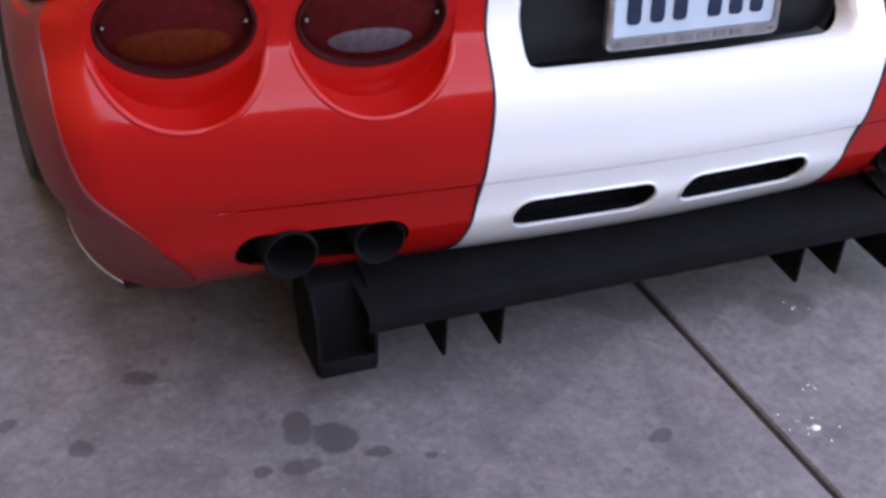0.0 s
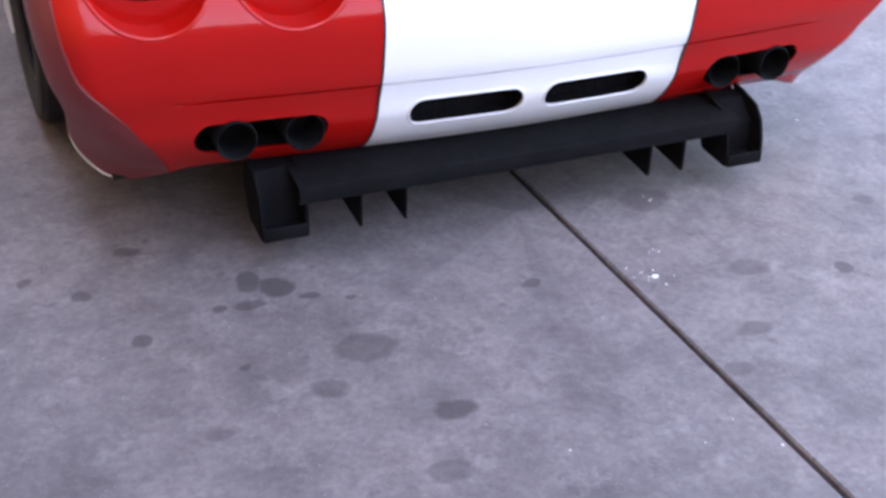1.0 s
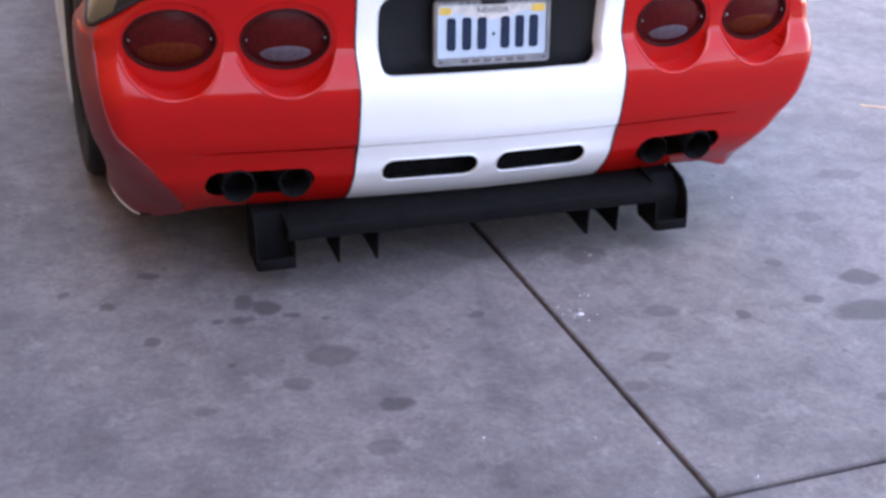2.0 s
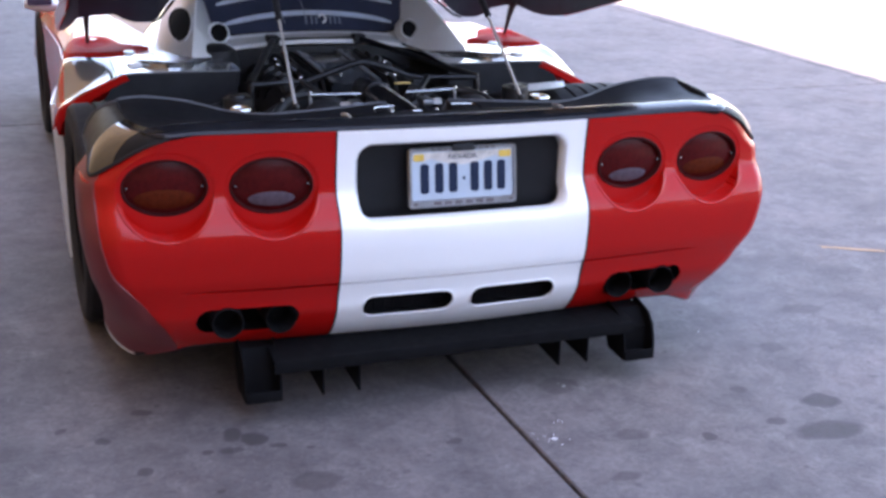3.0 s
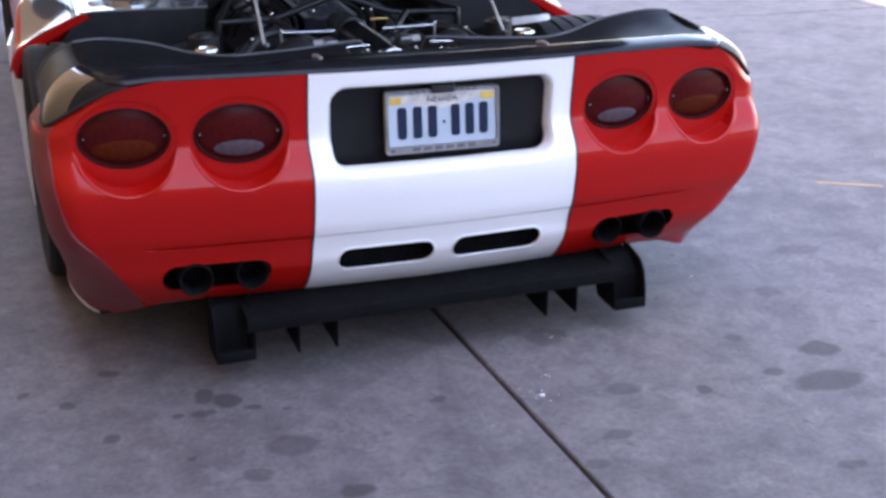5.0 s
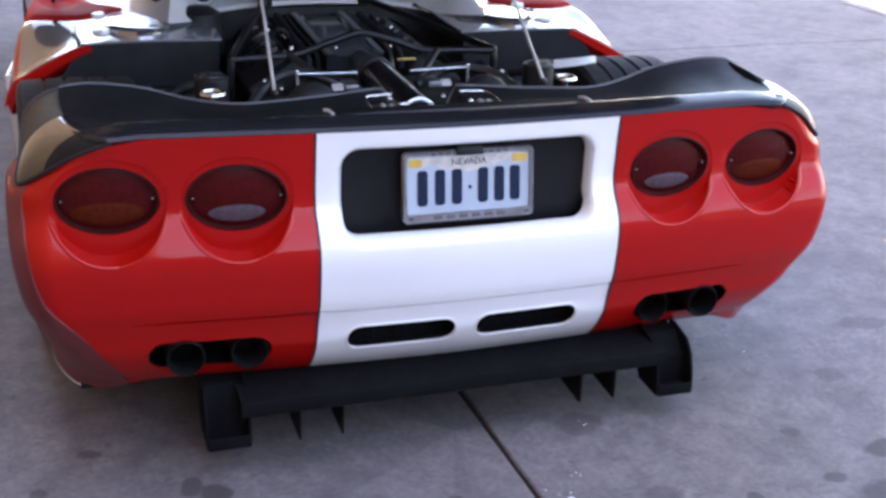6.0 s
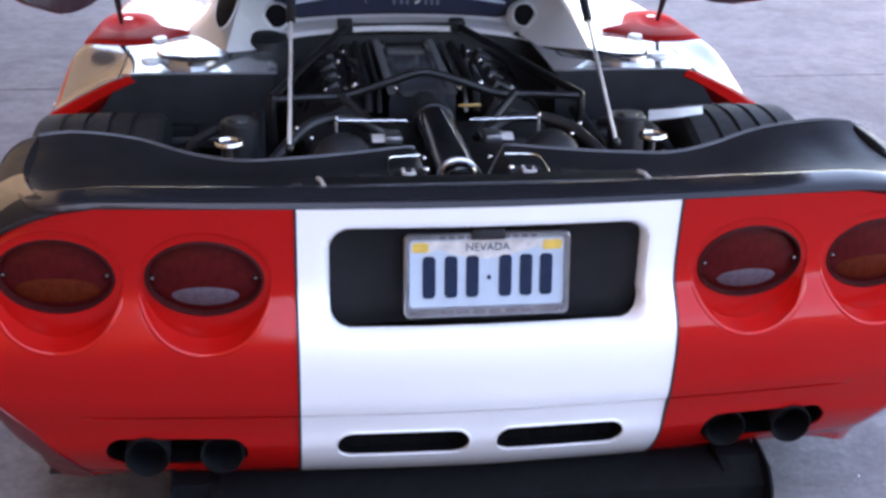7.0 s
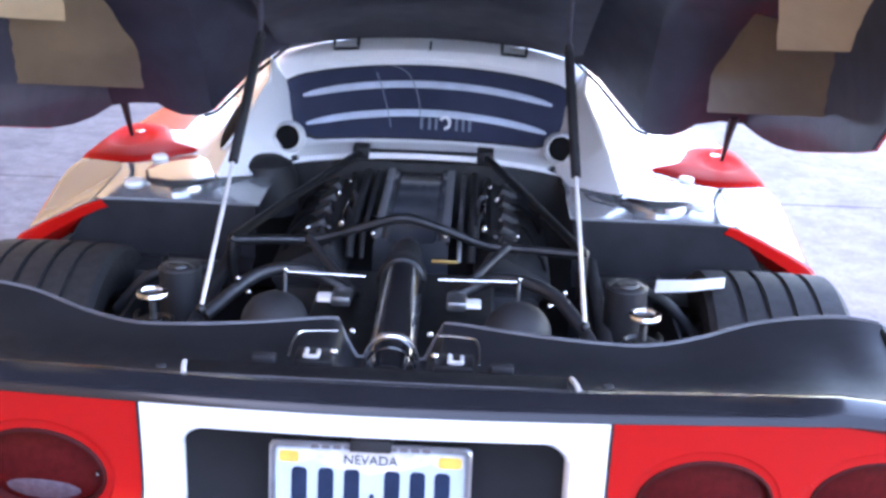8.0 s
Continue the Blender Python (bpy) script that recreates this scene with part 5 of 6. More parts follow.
for _s in (-1, 1):
    # round duct mouths beside the window
    _bm = bmesh.new()
    _m = Matrix.Translation((_s * 0.365, 1.500, 0.795)) @ Matrix.Rotation(radians(90), 4, "Z") @ Matrix.Rotation(radians(14 * 1), 4, "Y")
    lathe(_bm, [(0.0335, -0.006), (0.035, -0.006), (0.038, 0.004), (0.044, 0.05), (0.035, 0.06), (0.033, -0.002)], 32, _m)
    duct = part("duct_mouth", _bm, WHITE, cabin, "round white duct mouth")
    _bm = bmesh.new()
    lathe(_bm, [(0.0001, 0.014), (0.035, 0.014), (0.035, 0.018), (0.0001, 0.018)], 28, _m)
    part("duct_dark", _bm, SOOT, duct, "dark inside of the duct")
    # buttress that runs down beside the window
    _bm = bmesh.new()
    _rows = []
    for i in range(31):
        _rows.append(buttress_row(i / 18 if i < 19 else 1 + (i - 18) / 12, _s))
    _vs = sheet(_bm, _rows)
    _bm.faces.new(_vs[0]), _bm.faces.new(_vs[-1])
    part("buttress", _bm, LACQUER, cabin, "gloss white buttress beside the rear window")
    if _s < 0:
        # oval intake in the outer face
        def _face(a, r, lift):
            q, c = 0.46 + 0.27 * r * math.sin(a), 0.48 + 0.42 * r * math.cos(a)
            row = buttress_row(q, _s)
            p = Vector(row[3]).lerp(Vector(row[4]), c)
            return p + Vector((-0.80, -0.35, 0.45)) * lift
        _bm = bmesh.new()
        _rows = [[_face(2 * math.pi * k / 36, i / 5, 0.004) for k in range(36)] for i in range(1, 6)]
        _vs = sheet(_bm, _rows, close_u=True)
        _bm.faces.new(_vs[0])
        part("intake", _bm, SOOT, cabin, "dark oval intake in the buttress")
        _bm = bmesh.new()
        _ring = [_face(2 * math.pi * k / 36, 1.02, 0.003) for k in range(37)]
        tube(_bm, _ring, 0.0028, 8, cap=False)
        part("intake_lip", _bm, WHITE, cabin, "rolled white lip of the intake")
    # side glass
    _bm = bmesh.new()
    sheet(_bm, [[cabin_point(_s * u, y) + Vector((_s * 0.004, 0, 0.004)) for u in (0.66, 0.74, 0.82, 0.90)] for y in [2.12 + 0.9 * k / 14 for k in range(15)]])
    part("side_glass", _bm, GLASS, cabin, "dark side window")

# ---------------------------------------------------------------- raised engine cover
cover = new("engine_cover")
cover.parent = car
tagged(cover, "raised rear engine cover, dark underside, red outer skin")
SLOPE = math.tan(radians(19))


def cover_deck(x, q):
    """The middle of the underside: q runs from the hinge edge to the tail."""
    y0 = 1.780 - 0.42 * x * x
    z0 = 1.024 - 0.15 * x * x
    y1, z1 = 0.10, 0.985 + SLOPE * 1.9
    return Vector((x, y0 + (y1 - y0) * q, z0 + (z1 - z0) * q + 0.05 * math.sin(math.pi * q)))


_bm = bmesh.new()
sheet(_bm, [[cover_deck(-0.42 + 0.84 * k / 24, q / 16) for k in range(25)] for q in range(17)])
solid(_bm, -0.02)
part("deck_underside", _bm, UNDER, cover, "dark underside of the cover's middle")
# unseen flange, added to close the front edge to the roof against light
_bm = bmesh.new()
sheet(_bm, [[cover_deck(x, 0.0) + Vector((0, 0.002, 0.004)), Vector((x, cover_deck(x, 0.0).y + 0.06, lerp_table(ROOF, cover_deck(x, 0.0).y + 0.06) + 0.006 - 0.16 * x * x))] for x in [-0.42 + 0.84 * k / 24 for k in range(25)]])
solid(_bm, 0.004)
part("light_stop_flange", _bm, UNDER, cover, "dark flange added along the hinged edge to stop light from the front")
def panel_between(a, b, c, d, s, n=6):
    """A flat board over four corners, slightly warped as it hangs."""
    a, b, c, d = (Vector((s * p[0], p[1], p[2])) for p in (a, b, c, d))
    return [[a.lerp(b, i / n).lerp(c.lerp(d, i / n), k / n) + Vector((0, 0.006 * math.sin(3 * i + 2 * k), 0)) for i in range(n + 1)] for k in range(n + 1)]


_bm = bmesh.new()
sheet(_bm, [[cover_deck(-0.42 + 0.84 * k / 24, q / 16) + Vector((0, 0, 0.075)) for k in range(25)] for q in range(1, 17)])
solid(_bm, 0.006)
part("middle_skin", _bm, WHITE, cover, "white painted top of the cover's middle")


EDGE = [(0.382, 1.72, 1.005), (0.425, 1.70, 0.980), (0.468, 1.66, 0.952), (0.527, 1.61, 0.893), (0.575, 1.555, 0.845), (0.61, 1.555, 0.829), (0.66, 1.555, 0.830), (0.695, 1.555, 0.842), (0.725, 1.56, 0.862),
        (0.79, 1.565, 0.872), (0.85, 1.565, 0.868), (0.885, 1.50, 0.850), (0.910, 1.43, 0.848), (0.922, 1.38, 0.854), (0.930, 1.33, 0.862)]
for _s in (-1, 1):
    _rows = []
    for i in range(15):
        q = i / 14
        row = []
        for k, (x, y, z) in enumerate(EDGE):
            c = cover_deck(0.40, 0.0)
            # a steep front wall, then the liner towards the tail
            if q < 0.35:
                p = q / 0.35
                yy, zz = y - 0.26 * p, z + (1.16 + 0.10 * max(0, 0.6 - abs(x - 0.4)) - z) * p ** 0.9
            else:
                p = (q - 0.35) / 0.65
                yy, zz = y - 0.26 - (y - 0.26 - 0.12) * p, 1.16 + 0.10 * max(0, 0.6 - abs(x - 0.4)) + 0.62 * p
            out = lerp_table([(0.10, 1.62), (0.35, 1.44), (0.55, 1.22), (0.68, 1.09), (0.76, 1.015), (0.85, 0.99), (1.33, 0.862), (1.60, 0.80)], yy)
            edge = max(0.0, min(1.0, (x - 0.82) / 0.110)) ** 4.5
            if q > 0:
                zz += (out - zz) * edge
            if _s < 0:
                zz -= 0.022 * max(0.0, min(1.0, (x - 0.70) / 0.12))
            row.append((_s * x, yy, zz))
        _rows.append(row)
    _bm = bmesh.new()
    sheet(_bm, _rows)
    solid(_bm, -0.012)
    liner = part("liner", _bm, UNDER, cover, "dark moulded inside of the cover's wing")
    # outer skin
    _bm = bmesh.new()
    _rows2 = [[(x + _s * (0.012 + 0.02 * d), y, z + d) for d in (-0.002, 0.03, 0.06)] for x, y, z in [r[-1] for r in _rows]]
    sheet(_bm, _rows2)
    solid(_bm, 0.006)
    part("outer_skin", _bm, RED, cover, "red outer skin of the wing")
    # painted top of the wing
    _bm = bmesh.new()
    sheet(_bm, [[(x, y, z + 0.05 + 0.05 * k / 14) for k, (x, y, z) in enumerate(r)] for r in _rows])
    solid(_bm, 0.005)
    part("wing_skin", _bm, RED, cover, "red painted top of the cover's wing")
    # boards bonded to the liner
    _bm = bmesh.new()
    _low = panel_between((0.732, 1.44, 0.930), (0.928, 1.08, 1.012), (0.712, 1.34, 1.045), (0.925, 1.04, 1.100), _s)
    _high = panel_between((0.712, 1.34, 1.045), (0.925, 1.04, 1.100), (0.775, 1.22, 1.215), (0.905, 0.99, 1.200), _s)
    sheet(_bm, _low + _high[1:])
    solid(_bm, 0.008)
    part("board", _bm, BOARD, liner, "brown board fixed inside the wing")
    _bm = bmesh.new()
    sheet(_bm, panel_between((0.804, 1.09, 1.160), (0.958, 0.85, 1.206), (0.730, 0.86, 1.390), (0.93, 0.68, 1.400), _s))
    solid(_bm, 0.008)
    part("board", _bm, BEIGE, liner, "pale beige board fixed inside the wing")
    # gas strut
    strut = new("gas_strut")
    strut.parent = cover
    _lo, _hi = Vector((_s * 0.353, 0.412, 0.755)), Vector((_s * 0.325, 0.92, 1.172))
    _d = _hi - _lo
    _bm = bmesh.new()
    tube(_bm, [_lo, _lo + _d * 0.56], 0.0043, 10)
    part("rod", _bm, RODSTEEL, strut, "bright strut rod")
    _bm = bmesh.new()
    tube(_bm, [_lo + _d * 0.50, _lo + _d * 0.505, _hi - _d * 0.03, _hi], [0.006, 0.0105, 0.0105, 0.006], 12)
    part("cylinder", _bm, MATBLACK, strut, "black strut cylinder")
    for _p in (_lo, _hi):
        _bm = bmesh.new()
        bmesh.ops.create_uvsphere(_bm, u_segments=12, v_segments=8, radius=0.010, matrix=Matrix.Translation(_p))
        part("ball_joint", _bm, DARKSTEEL, strut)
    _bm = bmesh.new()
    tube(_bm, [_hi, _hi + Vector((0, 0.02, 0.205))], [0.005, 0.006], 8)
    part("strut_bracket", _bm, UNDER, cover)
    # locating pin over the red pad
    _bm = bmesh.new()
    tube(_bm, [(_s * 0.818, 1.630, 0.738), (_s * 0.820, 1.615, 0.775), (_s * 0.822, 1.590, 0.835), (_s * 0.824, 1.560, 0.890)], [0.0045, 0.007, 0.011, 0.016], 10)
    part("locating_pin", _bm, MATBLACK, cover, "black pin of the cover")
    _bm = bmesh.new()
    tube(_bm, smooth_path([(_s * 0.388, 1.73, 1.000), (_s * 0.466, 1.66, 0.938), (_s * 0.524, 1.61, 0.880), (_s * 0.565, 1.57, 0.842), (_s * 0.60, 1.56, 0.829)], 5), 0.005, 8)
    part("edge_seal", _bm, MATBLACK, cover, "black rubber seal along the cover's edge")

# ---------------------------------------------------------------- engine bay
engine = new("engine")
engine.parent = car
tagged(engine, "black engine with a ribbed cover between tubular frame rails")


def put(name, bm, mat, label="", smooth=True):
    return part(name, bm, mat, engine, label, smooth)


# frame tubes
UPPER_TUBES = [([(-0.385, 0.86, 0.731), (-0.29, 0.875, 0.731), (-0.205, 0.885, 0.732), (-0.105, 0.888, 0.762), (-0.03, 0.89, 0.785), (0.012, 0.89, 0.785), (0.09, 0.888, 0.762), (0.175, 0.885, 0.734), (0.28, 0.875, 0.732), (0.385, 0.86, 0.731)], 0.0105),
               ([(-0.165, 1.515, 0.762), (-0.365, 0.93, 0.735), (-0.385, 0.86, 0.725), (-0.385, 0.87, 0.62)], 0.0105),
               ([(0.165, 1.515, 0.762), (0.365, 0.93, 0.735), (0.385, 0.86, 0.725), (0.385, 0.87, 0.62)], 0.0105),
               ([(-0.17, 1.520, 0.757), (0.17, 1.520, 0.757)], 0.012)]
LOWER_TUBES = [([(-0.22, 0.88, 0.735), (-0.10, 0.74, 0.66)], 0.010), ([(0.22, 0.88, 0.735), (0.10, 0.74, 0.66)], 0.010),
               ([(-0.39, 0.60, 0.66), (-0.30, 0.70, 0.715), (-0.20, 0.72, 0.72), (-0.10, 0.70, 0.68)], 0.014), ([(0.39, 0.52, 0.66), (0.31, 0.66, 0.715), (0.20, 0.72, 0.72), (0.10, 0.70, 0.68)], 0.014),
               ([(-0.42, 0.40, 0.62), (-0.42, 1.05, 0.64)], 0.016), ([(0.42, 0.40, 0.62), (0.42, 1.05, 0.64)], 0.016)]
for pts, r in UPPER_TUBES + LOWER_TUBES:
    _bm = bmesh.new()
    tube(_bm, smooth_path(pts, 5) if len(pts) > 3 else pts, r, 12)
    put("frame_tube", _bm, DARKSTEEL if r < 0.0136 and len(pts) > 2 else PLASTIC, "dark painted frame tube")
for _s in (-1, 1):
    _bm = bmesh.new()
    box(_bm, (_s * 0.166 - 0.022, 1.490, 0.745), (_s * 0.166 + 0.022, 1.545, 0.779), 0.005)
    put("frame_lug", _bm, MATBLACK, "black lug of the frame")
# big pipe with its clamp
_bm = bmesh.new()
tube(_bm, smooth_path([(0.003, 0.345, 0.684), (0.003, 0.40, 0.689), (0.001, 0.56, 0.696), (-0.002, 0.70, 0.700), (-0.003, 0.755, 0.700)], 6), 0.0475, 28)
put("tail_pipe", _bm, GLOSSBLACK, "large glossy black pipe")
_bm = bmesh.new()
_m = Matrix.Translation((0.003, 0.378, 0.687)) @ Matrix.Rotation(radians(90), 4, "Z") @ Matrix.Rotation(radians(5), 4, "Y")
lathe(_bm, [(0.048, -0.010), (0.0515, -0.009), (0.0515, 0.009), (0.048, 0.010)], 36, _m)
put("clamp", _bm, STEEL, "bright band clamp")
_bm = bmesh.new()
_m = Matrix.Translation((-0.003, 0.750, 0.700)) @ Matrix.Rotation(radians(90), 4, "Z")
lathe(_bm, [(0.048, -0.018), (0.0515, -0.016), (0.0515, 0.008), (0.050, 0.014), (0.044, 0.050), (0.036, 0.075), (0.034, 0.16), (0.0001, 0.16)], 36, _m, closed=False)
put("collar", _bm, DARKSTEEL, "dark band and cone where the pipe begins")
_bm = bmesh.new()
tube(_bm, [(0.003, 0.285, 0.677), (0.003, 0.350, 0.684)], 0.0455, 28)
put("pipe_end", _bm, GLOSSBLACK, "short glossy end of the pipe")
# plenum, valve covers and coils
_bm = bmesh.new()
_rows = []
for k in range(13):
    y = 0.98 + 0.50 * k / 12
    z = 0.705 + 0.02 * k / 12
    _rows.append([(-0.088, y, z - 0.09), (-0.086, y, z - 0.012), (-0.078, y, z), (-0.058, y, z + 0.002), (-0.052, y, z - 0.006), (0.052, y, z - 0.006), (0.058, y, z + 0.002), (0.078, y, z), (0.086, y, z - 0.012), (0.088, y, z - 0.09)])
_vs = sheet(_bm, _rows)
_bm.faces.new(_vs[0]), _bm.faces.new(_vs[-1])
put("plenum", _bm, LIDBLACK, "dark plenum cover with raised edges")
for _x in (-0.079, 0.079):
    _bm = bmesh.new()
    for k in range(34):
        y, z = 0.985 + 0.0146 * k, 0.706 + 0.00058 * k
        box(_bm, (_x - 0.010, y, z - 0.004), (_x + 0.010, y + 0.0085, z + 0.004), 0.0015)
    put("toothed_edge", _bm, GREYANDGLINT, "pale toothed edge of the plenum cover")
_erng = random.Random(11)
for _s in (-1, 1):
    for x, r in ((0.112, 0.006), (0.140, 0.010)):
        _bm = bmesh.new()
        tube(_bm, smooth_path([(_s * x, 0.97, 0.66), (_s * x, 1.02, 0.706), (_s * x, 1.2, 0.713), (_s * x, 1.46, 0.722)], 4), r, 10)
        put("fuel_rail", _bm, DULLSTEEL if x < 0.12 and _s > 0 else MATBLACK, "long rail beside the plenum")
    _bm = bmesh.new()
    box(_bm, (-0.085, -0.27, -0.045), (0.085, 0.27, 0.045), 0.018, Matrix.Translation((_s * 0.235, 1.22, 0.625)) @ Matrix.Rotation(radians(_s * 28), 4, "Y"))
    put("valve_cover", _bm, MATBLACK, "black valve cover")
    for k in range(5):
        y = 1.02 + 0.10 * k
        _bm = bmesh.new()
        box(_bm, (-0.024, -0.030, 0.0), (0.024, 0.030, 0.040), 0.007, Matrix.Translation((_s * 0.215, y, 0.665)) @ Matrix.Rotation(radians(_s * 28), 4, "Y"))
        put("coil", _bm, PLASTIC, "black ignition coil")
        _bm = bmesh.new()
        e = [_erng.uniform(-0.03, 0.03) for _ in range(5)]
        tube(_bm, smooth_path([(_s * (0.225 + 0.3 * e[0]), y + e[1], 0.69), (_s * (0.255 + 0.5 * e[2]), y + e[3], 0.700 + 0.3 * e[0]), (_s * (0.295 + e[4] * 0.6), y + e[2] * 1.6, 0.655), (_s * 0.315, y - 0.02 + e[1], 0.58)], 5), 0.0045 + 0.06 * abs(e[4]) / 1.5, 8)
        put("plug_lead", _bm, SOOT, "black plug lead")
        _bm = bmesh.new()
        lathe(_bm, [(0.0001, 0.006), (0.005, 0.005), (0.006, 0.0)], 10, Matrix.Translation((_s * (0.198 + e[3]), y + 0.035 + 1.5 * e[0], 0.702)) @ Matrix.Rotation(radians(-90), 4, "Y"), closed=False)
        put("bolt", _bm, DULLSTEEL)
    for k, (x, y, z, rr) in enumerate(((0.15, 1.08, 0.715, 0.010), (0.15, 1.22, 0.716, 0.008), (0.165, 1.36, 0.72, 0.010))):
        _bm = bmesh.new()
        tube(_bm, smooth_path([(_s * x, y - 0.06, z - 0.03), (_s * x, y, z), (_s * (x + 0.012), y + 0.09, z - 0.005), (_s * (x + 0.02), y + 0.14, z - 0.05)], 5), rr * 0.7, 8)
        put("hose", _bm, MATBLACK if k != 1 else DULLSTEEL, "engine hose")
    # silver cross rods with their end bolts
    _bm = bmesh.new()
    tube(_bm, [(_s * 0.240, 0.684, 0.730), (_s * 0.075, 0.684, 0.727)], 0.0045, 10)
    put("cross_rod", _bm, STEEL, "bright cross rod")
    for x, y, z in ((0.240, 0.682, 0.736), (0.332, 0.655, 0.722), (0.30, 0.600, 0.715), (0.071, 0.39, 0.735), (0.08, 0.90, 0.745)):
        _bm = bmesh.new()
        bmesh.ops.create_uvsphere(_bm, u_segments=10, v_segments=8, radius=0.0062, matrix=Matrix.Translation((_s * x, y, z)))
        put("bolt_head", _bm, STEEL, "bright bolt head")
    _bm = bmesh.new()
    tube(_bm, [(_s * 0.240, 0.684, 0.737), (_s * 0.240, 0.676, 0.690)], 0.004, 8)
    put("rod_post", _bm, DULLSTEEL)
    # steel pipe and fittings over the valve cover
    _bm = bmesh.new()
    tube(_bm, smooth_path([(_s * 0.170, 1.09, 0.700), (_s * 0.168, 1.16, 0.716), (_s * 0.170, 1.24, 0.714), (_s * 0.174, 1.30, 0.690)], 5), 0.0035, 8)
    put("steel_pipe", _bm, STEEL, "thin bright steel pipe")
    for x, y, z, r in ((0.168, 1.083, 0.704, 0.0085), (0.246, 1.050, 0.700, 0.005), (0.200, 1.290, 0.712, 0.006), (0.182, 1.400, 0.712, 0.005)):
        _bm = bmesh.new()
        lathe(_bm, [(0.0001, r * 1.1), (r * 0.6, r), (r, r * 0.5), (r, -r), (r * 0.6, -r * 1.2)], 10, Matrix.Translation((_s * x, y, z)) @ Matrix.Rotation(radians(-70), 4, "Y"), closed=False)
        put("fitting", _bm, STEEL, "small bright fitting")
    # calipers or lever blocks beside the gearbox
    _bm = bmesh.new()
    box(_bm, (-0.034, -0.011, -0.004), (0.034, 0.011, 0.004), 0.003, Matrix.Translation((_s * 0.130, 0.600, 0.712)) @ Matrix.Rotation(radians(38), 4, "X"))
    put("lever_plate", _bm, RODSTEEL, "bright metal lever plate")
    _bm = bmesh.new()
    box(_bm, (_s * 0.115 - 0.02, 0.58, 0.700), (_s * 0.115 + 0.02, 0.64, 0.722), 0.006)
    put("lever_block", _bm, DULLSTEEL)
    # dark domes: inner drive covers
    _bm = bmesh.new()
    sheet(_bm, [[(_s * 0.235 + 0.066 * math.cos(a) * math.cos(e), 0.52 + 0.066 * math.sin(a) * math.cos(e), 0.688 + 0.062 * math.sin(e)) for a in (2 * math.pi * k / 28 for k in range(28))] for e in (radians(-30 + j * 10) for j in range(13))], close_u=True)
    put("dome_cover", _bm, MATBLACK, "black domed cover")
    # damper reservoirs
    for x, y, z, r, h, mat, lab in ((0.482, 0.556, 0.61, 0.033, 0.060, DARKSTEEL, "dark damper body"), (0.462, 0.70, 0.675, 0.044, 0.06, PLASTIC, "black reservoir")):
        _bm = bmesh.new()
        lathe(_bm, [(0.0001, h), (r * 0.55, h), (r * 0.62, h - 0.006), (r * 0.9, h - 0.006), (r, h - 0.010), (r, -h)], 28, Matrix.Translation((_s * x, y, z)) @ Matrix.Rotation(radians(-90), 4, "Y"), closed=False)
        put("damper" if mat is not PLASTIC else "reservoir", _bm, mat, lab)
    _bm = bmesh.new()
    lathe(_bm, [(0.020, 0.0), (0.022, 0.006), (0.030, 0.006), (0.0325, 0.0), (0.030, -0.006), (0.022, -0.005)], 32, Matrix.Translation((_s * 0.482, 0.556, 0.722)) @ Matrix.Rotation(radians(-90), 4, "Y"))
    put("damper_ring", _bm, STEEL, "flat bright ring on the damper")
    _bm = bmesh.new()
    lathe(_bm, [(0.0001, 0.002), (0.021, 0.001), (0.021, -0.004), (0.007, -0.006), (0.007, -0.070), (0.0001, -0.070)], 24, Matrix.Translation((_s * 0.482, 0.556, 0.722)) @ Matrix.Rotation(radians(-90), 4, "Y"), closed=False)
    put("damper_stem", _bm, DULLSTEEL, "dull stem below the ring")
    _bm = bmesh.new()
    tube(_bm, smooth_path([(_s * 0.425, 0.70, 0.715), (_s * 0.44, 0.675, 0.742), (_s * 0.485, 0.675, 0.742), (_s * 0.502, 0.70, 0.715)], 5), 0.0022, 6)
    put("reservoir_bail", _bm, DULLSTEEL, "thin wire bail over the reservoir")
    _bm = bmesh.new()
    tube(_bm, [(_s * (0.482 + 0.036 * math.cos(t)), 0.556 + 0.036 * math.sin(t), 0.56 + 0.0016 * k) for k, t in enumerate(2 * math.pi * j / 12 for j in range(74))], 0.005, 6)
    put("spring", _bm, DARKSTEEL, "dark coil spring")
    # gearbox casing
    _bm = bmesh.new()
    box(_bm, (_s * 0.10 - 0.095, 0.42, 0.42), (_s * 0.10 + 0.095, 0.93, 0.655), 0.03)
    put("gearbox_half", _bm, DARKSTEEL, "dark cast gearbox half")
    # inner wheel-arch panel
    _bm = bmesh.new()
    sheet(_bm, [[(_s * 0.585, y, z) for z in (0.36, 0.55, 0.62)] for y in (0.40, 0.7, 1.05)])
    solid(_bm, 0.006)
    put("arch_panel", _bm, MATBLACK, "black inner arch panel")
    _bm = bmesh.new()
    tube(_bm, smooth_path([(_s * 0.44, 0.86, 0.66), (_s * 0.50, 0.80, 0.68), (_s * 0.56, 0.78, 0.66), (_s * 0.63, 0.80, 0.58)], 6), 0.012, 10)
    put("brake_hose", _bm, MATBLACK, "black brake hose")
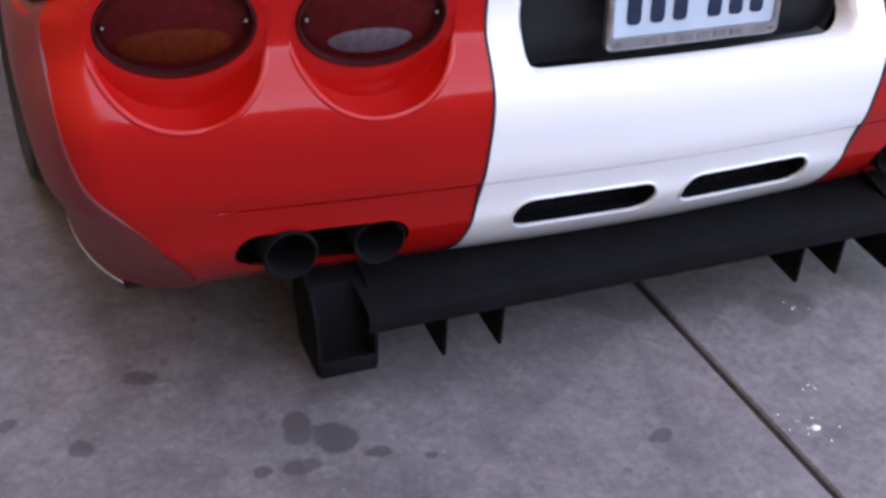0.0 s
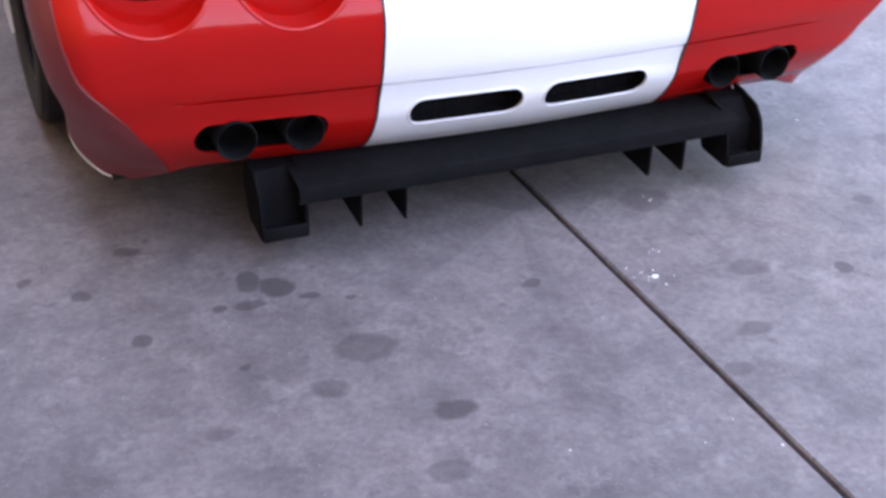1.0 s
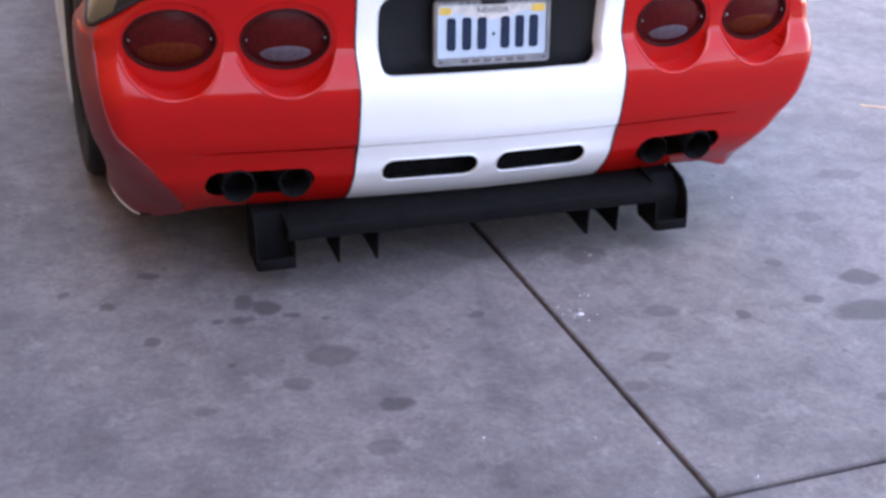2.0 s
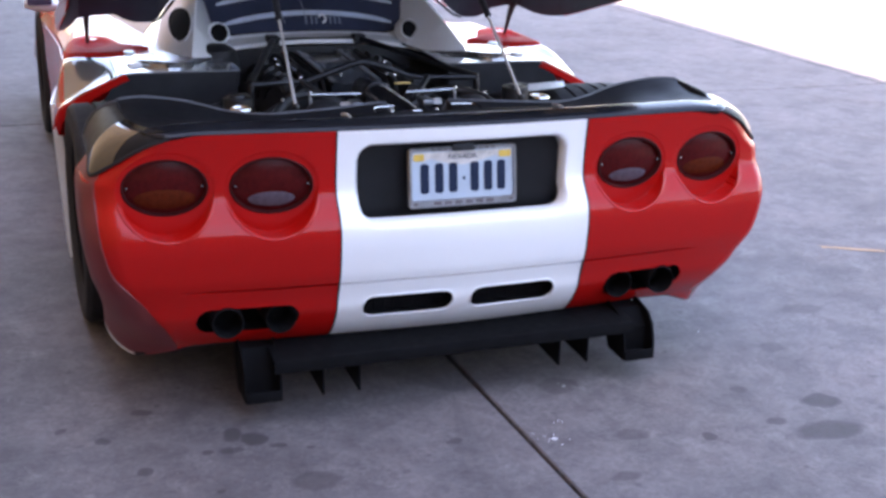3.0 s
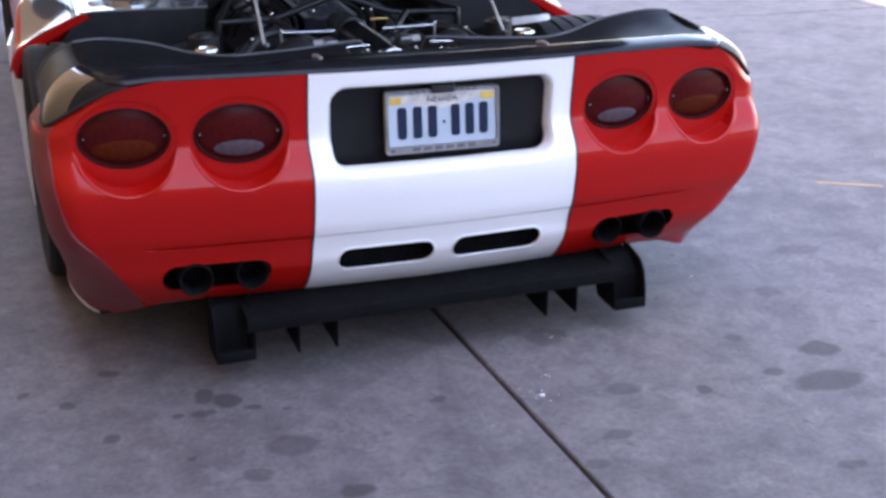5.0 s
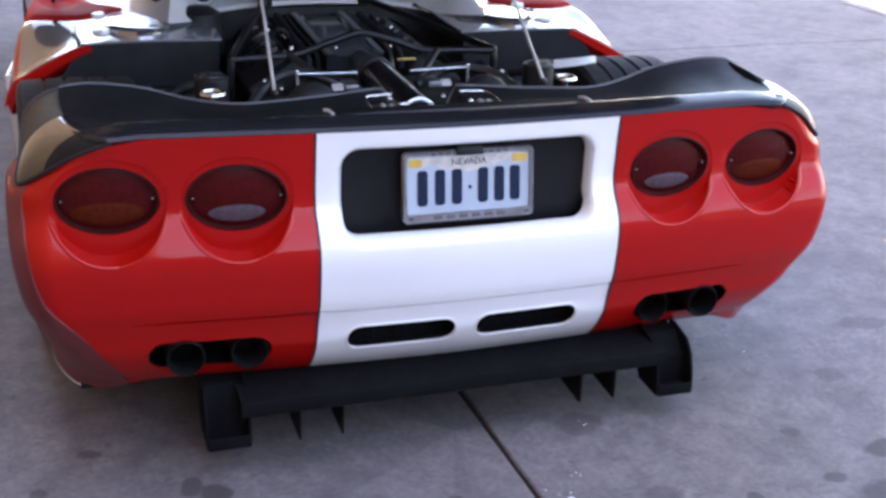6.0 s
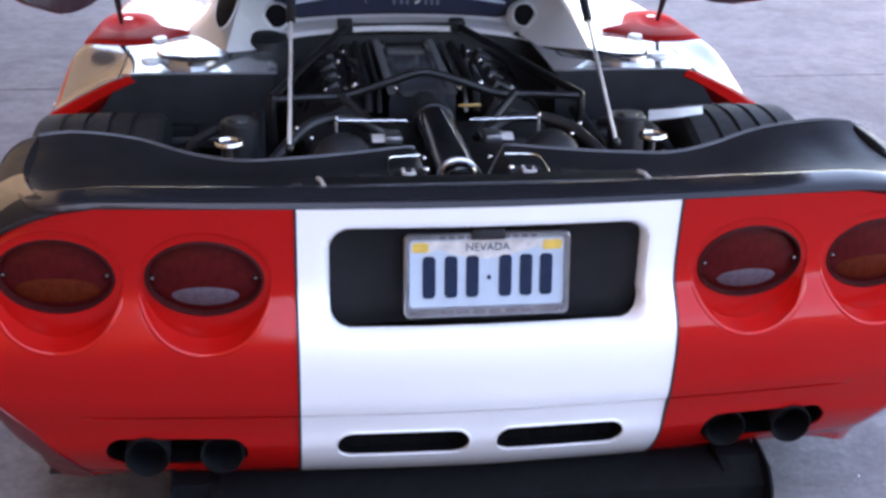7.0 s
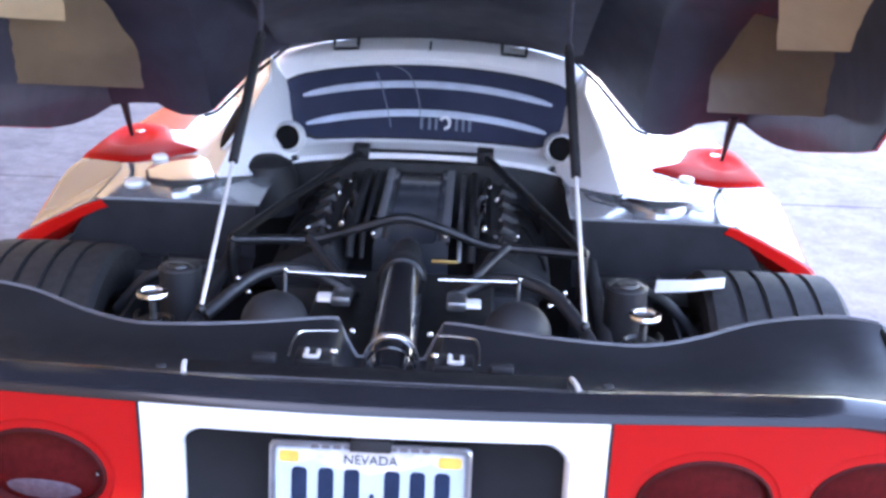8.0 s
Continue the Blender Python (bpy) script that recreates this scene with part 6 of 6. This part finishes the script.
# bright plate beside one wheel and the brass lever
_bm = bmesh.new()
sheet(_bm, [[(0.525, 0.728, 0.704), (0.60, 0.728, 0.710), (0.675, 0.765, 0.708)], [(0.53, 0.748, 0.724), (0.605, 0.748, 0.728), (0.68, 0.785, 0.722)]])
solid(_bm, 0.003)
put("bright_bracket", _bm, RODSTEEL, "bright metal bracket")
_bm = bmesh.new()
box(_bm, (0.057, 0.748, 0.739), (0.112, 0.757, 0.745), 0.002)
put("brass_lever", _bm, BRASS, "small brass-coloured lever")
_bm = bmesh.new()
box(_bm, (-0.30, 0.93, 0.36), (0.30, 1.48, 0.60), 0.03)
put("engine_block", _bm, MATBLACK, "black engine block")
_bm = bmesh.new()
box(_bm, (-0.55, 1.50, 0.34), (0.55, 1.56, 0.74), 0.01)
put("firewall", _bm, MATBLACK, "black firewall behind the cabin")

# thin wire across one shoulder
_bm = bmesh.new()
tube(_bm, smooth_path([(0.395, 1.33, 0.700), (0.425, 1.287, 0.740), (0.469, 1.233, 0.7395), (0.501, 1.206, 0.7395), (0.567, 1.180, 0.739), (0.64, 1.190, 0.739), (0.67, 1.230, 0.739)], 6), 0.0022, 6)
put("wire", _bm, MATBLACK, "thin black wire lying on the shoulder")

# black air box beside the duct
_bm = bmesh.new()
lathe(_bm, [(0.0001, 0.085), (0.035, 0.082), (0.062, 0.066), (0.075, 0.03), (0.078, -0.06)], 32, Matrix.Translation((-0.395, 1.385, 0.690)) @ Matrix.Rotation(radians(-90), 4, "Y"), closed=False)
put("air_box", _bm, MATBLACK, "round black air box")

# ---------------------------------------------------------------- small things on the ground
_rng = random.Random(4)
_bm = bmesh.new()
for _cx, _cy, _n, _w in ((0.135, -0.335, 9, 0.07), (0.209, -0.257, 4, 0.02), (0.345, -0.06, 4, 0.05), (-0.02, -0.9, 6, 0.25), (0.9, 0.4, 8, 0.5)):
    for _k in range(_n):
        x, y, r = _cx + _rng.gauss(0, _w * 0.5), _cy + _rng.gauss(0, _w * 0.4), _rng.uniform(0.0010, 0.0026)
        bmesh.ops.create_icosphere(_bm, subdivisions=1, radius=r, matrix=Matrix.Translation((x, y, r * 0.5)) @ Matrix.Rotation(_rng.uniform(0, 3), 4, "Z") @ Matrix.Diagonal((1.3, 0.8, 0.6, 1)))
bmesh.ops.create_icosphere(_bm, subdivisions=2, radius=0.0075, matrix=Matrix.Translation((0.158, -0.347, 0.002)) @ Matrix.Diagonal((1.2, 0.9, 0.4, 1)))
tagged(part("glass_crumbs", _bm, PALE, smooth=False), "scattered white crumbs of broken glass on the concrete", "debris", kind="stuff")
_bm = bmesh.new()
_line = [Vector((1.90 + 0.22 * k / 14, 0.835 - 0.115 * k / 14, 0.0015)) for k in range(15)]
sheet(_bm, [[p + Vector((0.004 * _rng.uniform(-1, 1), -0.012 - 0.006 * _rng.random(), 0)), p + Vector((0, 0.012 + 0.006 * _rng.random(), 0.0004))] for p in _line])
tagged(part("paint_mark", _bm, OLDPAINT, smooth=False), "short faded orange paint mark on the concrete", "paint mark")
